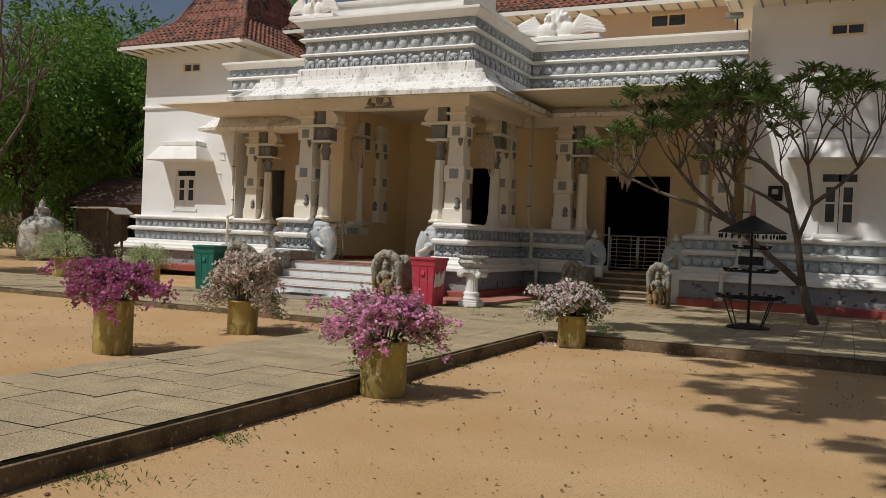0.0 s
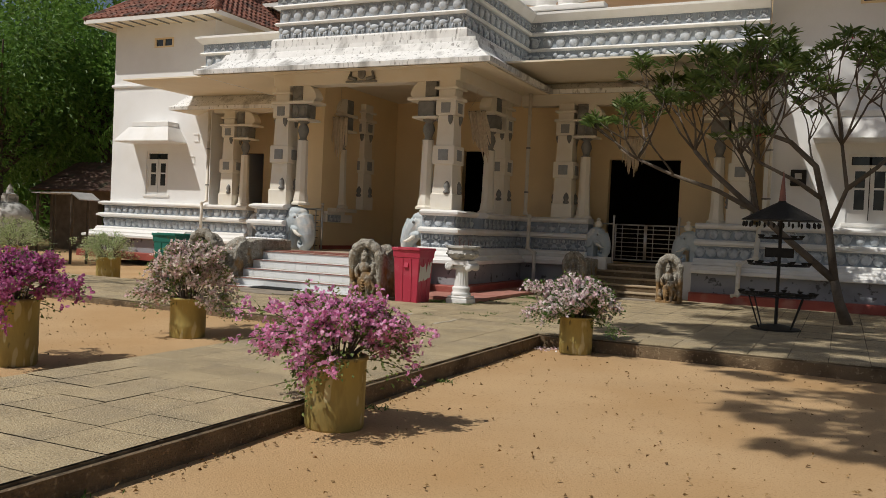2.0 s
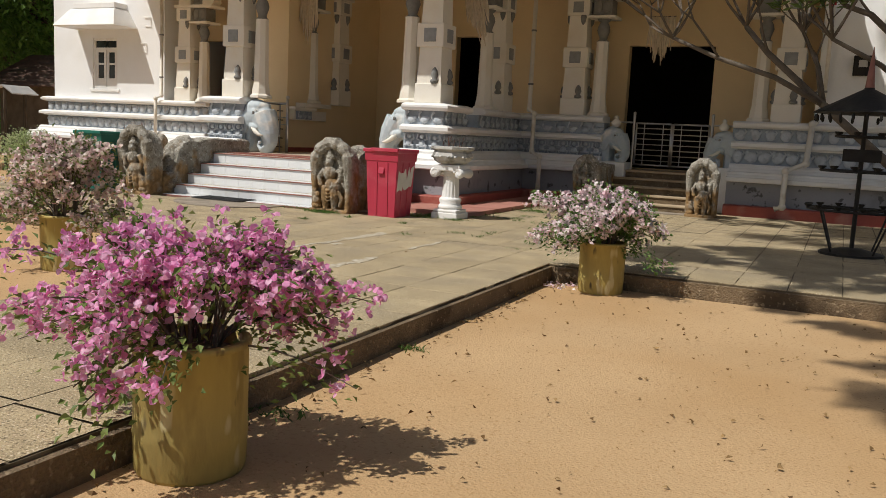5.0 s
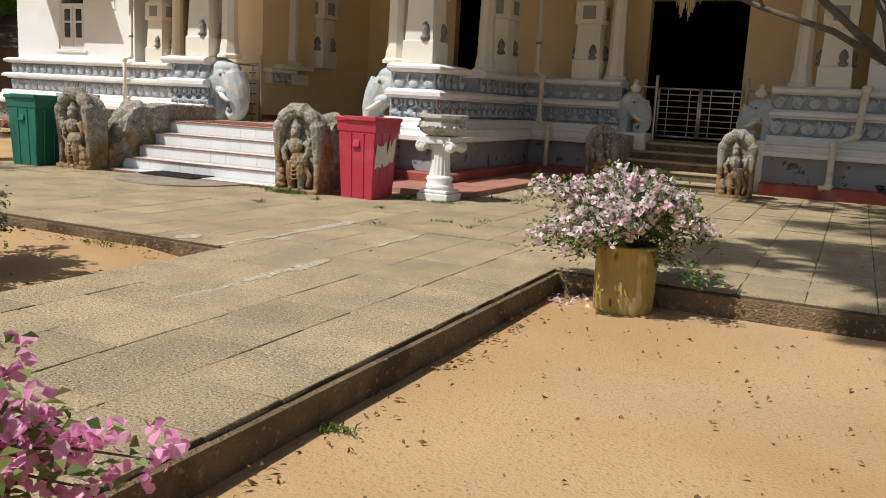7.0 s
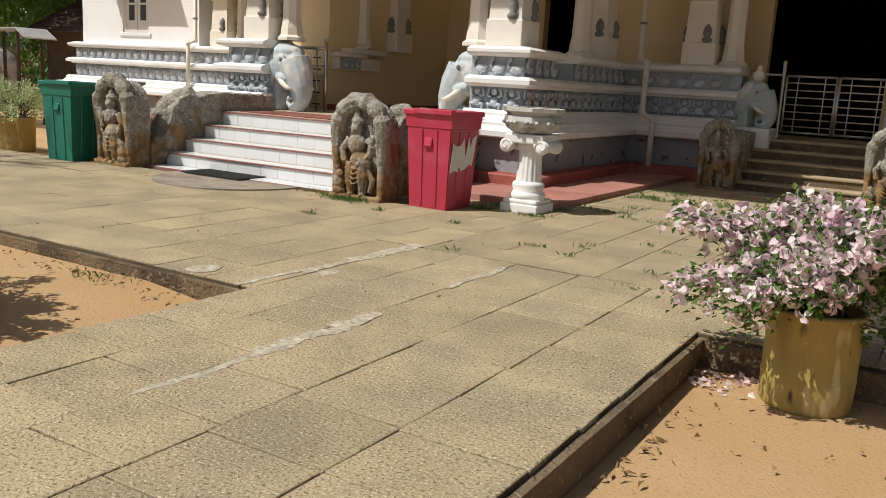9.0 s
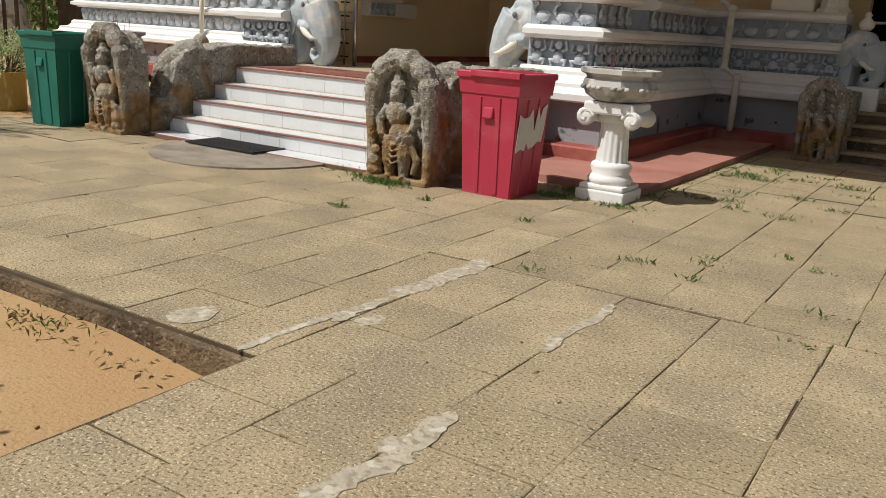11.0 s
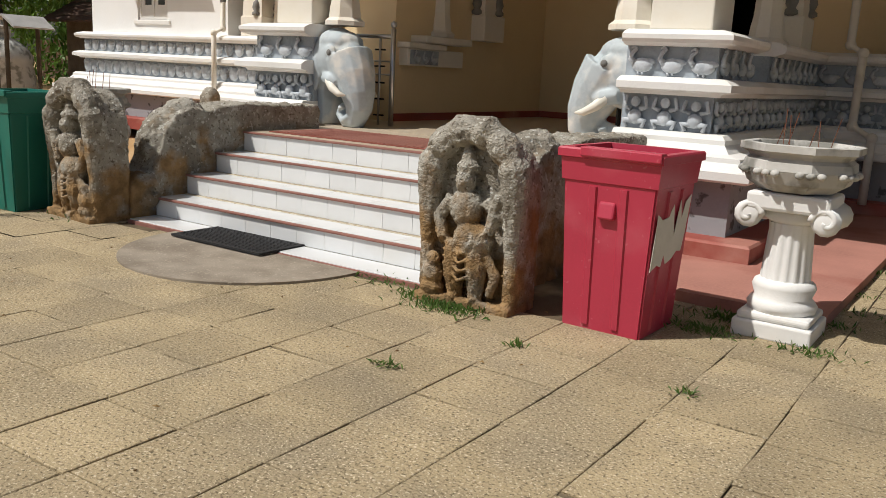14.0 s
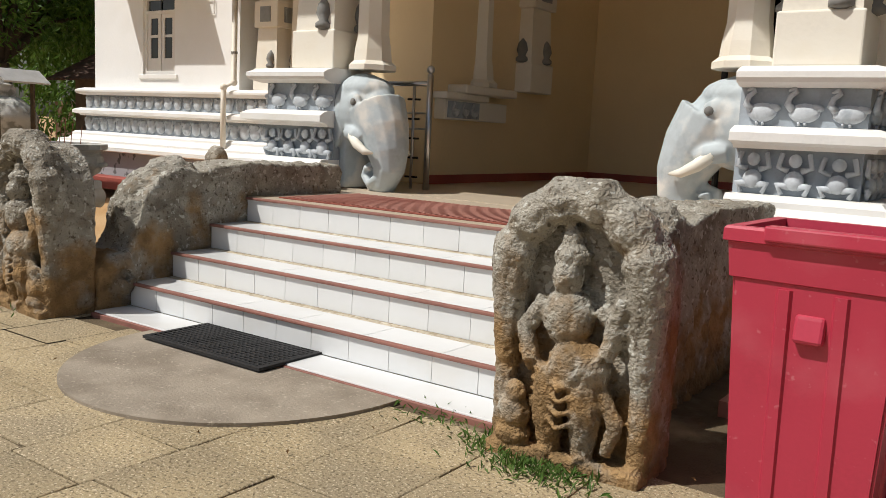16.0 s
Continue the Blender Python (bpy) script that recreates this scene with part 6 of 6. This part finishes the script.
def whorl_leaves(tips, per, length, width, seed):
    """rosettes of long leaves at twig ends."""
    r = np.random.default_rng(seed)
    c, d = [], []
    for p, t in tips:
        for k in range(per):
            a = r.uniform(0, 6.28)
            o = Vector((math.cos(a), math.sin(a), r.uniform(-0.15, 0.7)))
            v = (o + t * 0.4).normalized()
            c.append(np.array(p) + r.normal(0, 0.03, 3) - np.array(t) * r.uniform(0, 0.12))
            d.append(np.array(v) * 3)
    return leaf_cards(np.array(c), np.array(d), length, width, seed, 0.15, 0.6)


rg = random.Random(8)
tree = thing("frangipani_tree", "low spreading frangipani tree with bare forked limbs and leaf rosettes", "tree")
bm, tips = B(), []
base = Vector((-0.58, 20.4, -0.02))
stem = [base, Vector((-0.75, 20.4, 0.45)), Vector((-0.85, 20.4, 0.85))]
tube(bm, stem, [0.12, 0.095, 0.085], 10)
limbs = [[(-0.85, 20.4, 0.85), (-1.6, 20.35, 1.5), (-2.35, 20.3, 2.15), (-3.25, 20.25, 2.95), (-3.65, 20.4, 3.4)],
         [(-2.35, 20.3, 2.15), (-3.1, 20.0, 2.55), (-4.0, 20.1, 2.85), (-4.8, 20.2, 3.2)],
         [(-0.85, 20.4, 0.85), (-1.0, 20.4, 1.85), (-1.3, 20.5, 3.1), (-1.8, 20.6, 3.6), (-2.2, 20.6, 3.75)],
         [(-1.0, 20.4, 1.85), (-0.72, 20.3, 2.65), (-0.85, 20.2, 3.5)],
         [(-0.72, 20.3, 2.65), (-0.2, 20.5, 3.1), (0.15, 20.7, 3.5)],
         [(-1.15, 20.45, 2.45), (-1.6, 19.9, 2.75), (-2.3, 19.6, 3.1)],
         [(-2.35, 20.3, 2.15), (-2.5, 20.8, 2.8), (-2.8, 21.1, 3.4)]]
for k, limb in enumerate(limbs):
    r0, r1 = (0.08, 0.04) if k in (0, 2) else (0.05, 0.03)
    tube(bm, limb, [r0 + (r1 - r0) * i / (len(limb) - 1) for i in range(len(limb))], 8)
    end = Vector(limb[-1])
    out = (end - Vector(limb[-2])).normalized()
    low = k == 1
    for j in range(5):
        a = 2 * math.pi * j / 5 + k
        d = out * 0.35 + Vector((0.75 * math.cos(a), 0.75 * math.sin(a), 0.25 if low else 0.75))
        branch_tree(None, tips, bm, end.copy(), d.normalized(), 0.026, 2, rg, 0.62 if low else 0.95, 0.3, 0.5, (2, 3))
    for i in range(2, len(limb) - 1):
        d = Vector((rg.uniform(-0.8, 0.8), rg.uniform(-0.8, 0.8), 0.7))
        branch_tree(None, tips, bm, Vector(limb[i]), d.normalized(), 0.024, 2, rg, 0.8, 0.3, 0.5, (2, 3))
part("trunk", bm, BARK, tree, "pale grey forked limbs", True)
tagged(quads("crown", whorl_leaves(tips, 15, 0.26, 0.066, 31), L_PLUM, tree, "long pointed green leaves in rosettes"), kind="stuff")
fl = [(p, t) for p, t in tips[::17]]
tagged(quads("flowers", whorl_leaves(fl, 5, 0.07, 0.05, 32), F_RED, tree, "few red blossoms"), kind="stuff")


def leafy_tree(name, root, height, trunk_r, crown, seed, label, leaf, count=9000, size=0.3, puffs=16, bark=BARKD, fork_at=None):
    """trunk, limbs and an uneven crown made of leaf clumps; crown = centre, half sizes."""
    r = random.Random(seed)
    g = np.random.default_rng(seed)
    t = thing(name, label, "tree", "background trees")
    bm = B()
    root = Vector(root)
    c, half = Vector(crown[0]), crown[1]
    mid = root.lerp(Vector((c.x, c.y, root.z + height * 0.45)), 1.0)
    mid = Vector(fork_at) if fork_at else mid
    tube(bm, [root, root.lerp(mid, 0.5) + Vector((r.uniform(-0.3, 0.3), 0, 0)), mid], [trunk_r, trunk_r * 0.8, trunk_r * 0.65], 9)
    cen, dirs = [], []
    for k in range(puffs):
        v = Vector((r.gauss(0, 1), r.gauss(0, 1), r.gauss(0, 1))).normalized() * r.uniform(0.35, 0.95)
        pc = c + Vector((v.x * half[0], v.y * half[1], v.z * half[2]))
        tube(bm, [mid, mid.lerp(pc, 0.5) + Vector((0, 0, 0.4)), pc], [trunk_r * 0.4, trunk_r * 0.22, 0.03], 6)
        pr = min(half) * r.uniform(0.35, 0.6)
        m = count // puffs
        sub = g.normal(0, 1, (max(6, m // 40), 3))
        sub = sub / np.linalg.norm(sub, axis=1, keepdims=True) * pr * g.uniform(0.5, 1.1, (len(sub), 1)) * np.array([1.2, 1.2, 0.75])
        pick = g.integers(0, len(sub), m)
        q = sub[pick] + g.normal(0, pr * 0.16, (m, 3))
        cen.append(np.array(pc) + q)
        dirs.append(q / (pr + 1e-6) + np.array([0, 0, -0.3]))
    part("trunk", bm, bark, t, "dark trunk and limbs", True)
    tagged(quads("crown", leaf_cards(np.concatenate(cen), np.concatenate(dirs), size, size * 0.42, seed, 0.2, 1.2), leaf, t, "dense uneven foliage"), kind="stuff")
    return t


leafy_tree("shade_tree", (-36.5, 29, -0.2), 7, 0.4, ((-35.5, 28, 6.4), (5.0, 4.5, 4.0)), 41, "large dark shade tree behind the stupa", L_DARK, 17000, 0.3, 26)
leafy_tree("shade_tree", (-33, 33, -0.2), 9, 0.4, ((-34.5, 34, 8), (4.5, 5, 4.5)), 42, "tall leafy tree behind the shed", L_MID, 15000, 0.34, 26)
leafy_tree("shade_tree", (-44, 38, -0.2), 13, 0.5, ((-44, 38, 9), (8, 7, 6.5)), 43, "tall dark tree in the far grove", L_DARK, 15000, 0.5, 28)
leafy_tree("shade_tree", (-35, 46, -0.2), 15, 0.5, ((-36, 46, 7.0), (7, 7, 5.5)), 44, "tall dark tree behind the tower", L_DARK, 14000, 0.5, 28)
leafy_tree("shade_tree", (-54, 48, -0.2), 14, 0.5, ((-54, 48, 8), (10, 8, 8)), 45, "broad dark tree at the grove edge", L_DARK, 12000, 0.6, 28)
leafy_tree("shade_tree", (-26, 52, -0.2), 20, 0.45, ((-27, 52, 19), (3.5, 3, 4)), 47, "slender tree showing over the porch roof", L_DARK, 5000, 0.45, 14)
leafy_tree("shade_tree", (-28.5, 15.5, -0.2), 6, 0.3, ((-27.6, 17.5, 4.9), (2.4, 2.4, 2.0)), 48, "feathery shade tree at the yard edge", L_MID, 9000, 0.26, 18)
# Two trees out of view, placed so their crowns shade sand and forecourt.
leafy_tree("shade_tree", (7.0, 3.0, -0.2), 18, 0.3, ((-3.1, 4.7, 11.0), (3.0, 3.9, 1.3)), 49, "unseen overhanging tree added to shade the yard", L_MID, 5600, 0.34, 26, fork_at=(3.5, 3.2, 8.5))
leafy_tree("shade_tree", (8.5, 12.0, -0.2), 18, 0.3, ((-5.5, 10.1, 11.0), (3.2, 3.0, 1.2)), 50, "unseen tall tree added to shade the forecourt", L_MID, 6000, 0.34, 26, fork_at=(5.0, 10.0, 8.5))

# Also out of view: high crowns added to dapple the tower wall and paving.
leafy_tree("shade_tree", (9.5, 9.0, -0.2), 26, 0.4, ((-3.6, 16.6, 20.5), (5.2, 3.4, 2.6)), 57, "unseen very tall tree added to dapple the side tower with shade", L_MID, 5200, 0.4, 30, fork_at=(5.0, 12.0, 15.5))
leafy_tree("shade_tree", (10.5, 5.0, -0.2), 26, 0.4, ((-7.4, 9.6, 20.0), (4.2, 3.0, 2.2)), 58, "unseen very tall tree added to dapple the paving before the plinth", L_MID, 3400, 0.4, 20, fork_at=(3.0, 6.5, 15.5))


def palm(root, top, seed, label):
    r = random.Random(seed)
    t = thing("coconut_palm", label, "palm", "palms")
    root, top = Vector(root), Vector(top)
    part("trunk", tube(B(), [root, root.lerp(top, 0.5) + Vector((0.6, 0, 0)), top], [0.2, 0.15, 0.13], 8), BARK, t, "slim ringed trunk", True)
    v = []
    for k in range(18):
        a, el = 2 * math.pi * k / 18 + r.uniform(-0.2, 0.2), r.uniform(-0.1, 1.2)
        L = r.uniform(2.6, 3.6)
        pts = []
        for s in np.linspace(0, 1, 14):
            pts.append(top + Vector((math.cos(a) * math.cos(el) * L * s, math.sin(a) * math.cos(el) * L * s, math.sin(el) * L * s - 1.9 * s * s)))
        for i in range(1, 13):
            d = (pts[i + 1] - pts[i]).normalized()
            sd = d.cross(Vector((0, 0, 1))).normalized()
            for sg in (-1, 1):
                for o in (0.0, 0.5):
                    p = pts[i].lerp(pts[i + 1], o)
                    e = p + (sd * sg + d * 0.7 - Vector((0, 0, 0.5))).normalized() * 0.75 * (1 - abs(i / 13 - 0.45))
                    v += [p, p + d * 0.06, e, e - d * 0.02]
    tagged(quads("fronds", [tuple(q) for q in v], L_MID, t, "drooping feathery fronds"), kind="stuff")


palm((-30.5, 41, -0.2), (-31.3, 41, 15.2), 51, "tall coconut palm behind the tower roof")
palm((-29, 31, -0.2), (-28.6, 31, 6.6), 52, "lower coconut palm beside the tower")
palm((-33, 39, -0.2), (-34.0, 39, 13.2), 53, "coconut palm among the dark trees")

# bare frangipani at the yard edge
rg = random.Random(19)
bare = thing("bare_tree", "nearly leafless pale frangipani tree", "tree")
bm, tips = B(), []
tube(bm, [(-18.6, 13.0, -0.2), (-18.3, 13.0, 1.5), (-17.8, 13.1, 2.9)], [0.14, 0.12, 0.1], 8)
for d in ((-0.5, 0.1, 1), (0.3, -0.2, 1), (0.5, 0.4, 0.9), (-0.2, -0.5, 0.9)):
    branch_tree(None, tips, bm, Vector((-17.8, 13.1, 2.9)), Vector(d).normalized(), 0.05, 3, rg, 1.3, 0.3, 0.5, (2, 3))
part("trunk", bm, BARK, bare, "pale forked limbs", True)
tagged(quads("crown", whorl_leaves(tips[::3], 4, 0.18, 0.05, 33), L_PLUM, bare, "sparse leaves"), kind="stuff")

# ---- shed, stupa, left background ----
shed = thing("shed", "old dark mud-walled shed with a sagging tile roof", "shed")
part("wall", wall_with_holes(B(), -32.0, -26.2, 29.6, 29.9, -0.2, 2.6, [(-29.0, -28.0, -0.2, 1.9)]), MUD, shed, "rough mud wall")
part("side_wall", box(B(), -26.5, -26.2, 29.9, 33, -0.2, 2.6), MUD, shed)
# The shed's inner shade is painted by this near-black wall.
part("back_wall", box(B(), -32, -26.2, 32.7, 33, -0.2, 2.6), SHADE_BLACK, shed)
bm = B()
tile_rows(bm, (-32.5, 28.9, 2.45), (-25.7, 28.9, 2.45), (-32.5, 31.5, 3.9), (-25.7, 31.5, 3.9), 26, 9)
part("roof", bm, ROOF_OLD, shed, "sagging mossy clay tiles")
shed.matrix_basis = pose(-1.9, 0, 0)
shelter = thing("tin_shelter", "small open shelter with a pale tin sheet roof", "shelter")
part("roof_sheet", prism(B(), [(-25.3, 2.12), (-23.45, 2.16), (-23.05, 1.93), (-23.06, 1.9), (-23.46, 2.12), (-25.3, 2.08)], "y", 21.7, 22.55), TIN, shelter, "pale folded tin sheet")
for x, y in ((-25.1, 21.8), (-23.5, 21.8), (-25.1, 22.45), (-23.5, 22.45)):
    part("post", tube(B(), [(x, y, -0.22), (x, y, 2.1)], 0.045, 6), BARKD, shelter, "thin dark post")
stupa = thing("small_stupa", "small grey weathered stupa with a square crown", "stupa")
part("dome", lathe(B(), [(1.0, -0.2), (1.0, 0.4), (0.9, 0.9), (0.95, 1.0), (0.92, 1.15), (0.75, 1.4), (0.5, 1.6), (0.35, 1.66)], (-33, 26.8, 0.15), 28), STUPA, stupa, "", True)
part("crown", box(B(), -33.25, -32.75, 26.55, 27.05, 1.8, 2.1, 0.03), STUPA, stupa)
part("spire", lathe(B(), [(0.28, 2.1), (0.3, 2.16), (0.16, 2.2), (0.12, 2.4), (0.02, 2.6)], (-33, 26.8, 0), 12), STUPA, stupa)
bm = B()
box(bm, -60, -25.5, 44, 44.3, -0.2, 2.2)
tagged(part("wall_boundary", bm, MUD), "low dark boundary wall in the shade", "wall", kind="structure")
hedge_c = np.c_[rr.uniform(-48, -25, 5000), rr.uniform(34, 42, 5000), rr.uniform(-0.2, 2.6, 5000) * rr.uniform(0.3, 1, 5000)]
tagged(quads("undergrowth", leaf_cards(hedge_c, rr.normal(0, 1, (5000, 3)) + np.array([0, 0, 0.7]), 0.4, 0.16, 61), L_DARK), "dark tangled undergrowth below the trees", "bushes", kind="stuff")


# ---- paving slabs nearest the walk ----
for i, (x0, y0, w, d) in enumerate(SLABS_NEAR):
    child("slab", slab_meshes[i % 6], pavement, pose(x0 + w / 2, y0 + d / 2, -0.004 + rng.uniform(-0.002, 0.002), rng.uniform(-0.3, 0.3), rng.uniform(-0.3, 0.3), rng.uniform(-0.5, 0.5)) @ Matrix.Diagonal((w - 0.008, d - 0.011, 0.06, 1)))
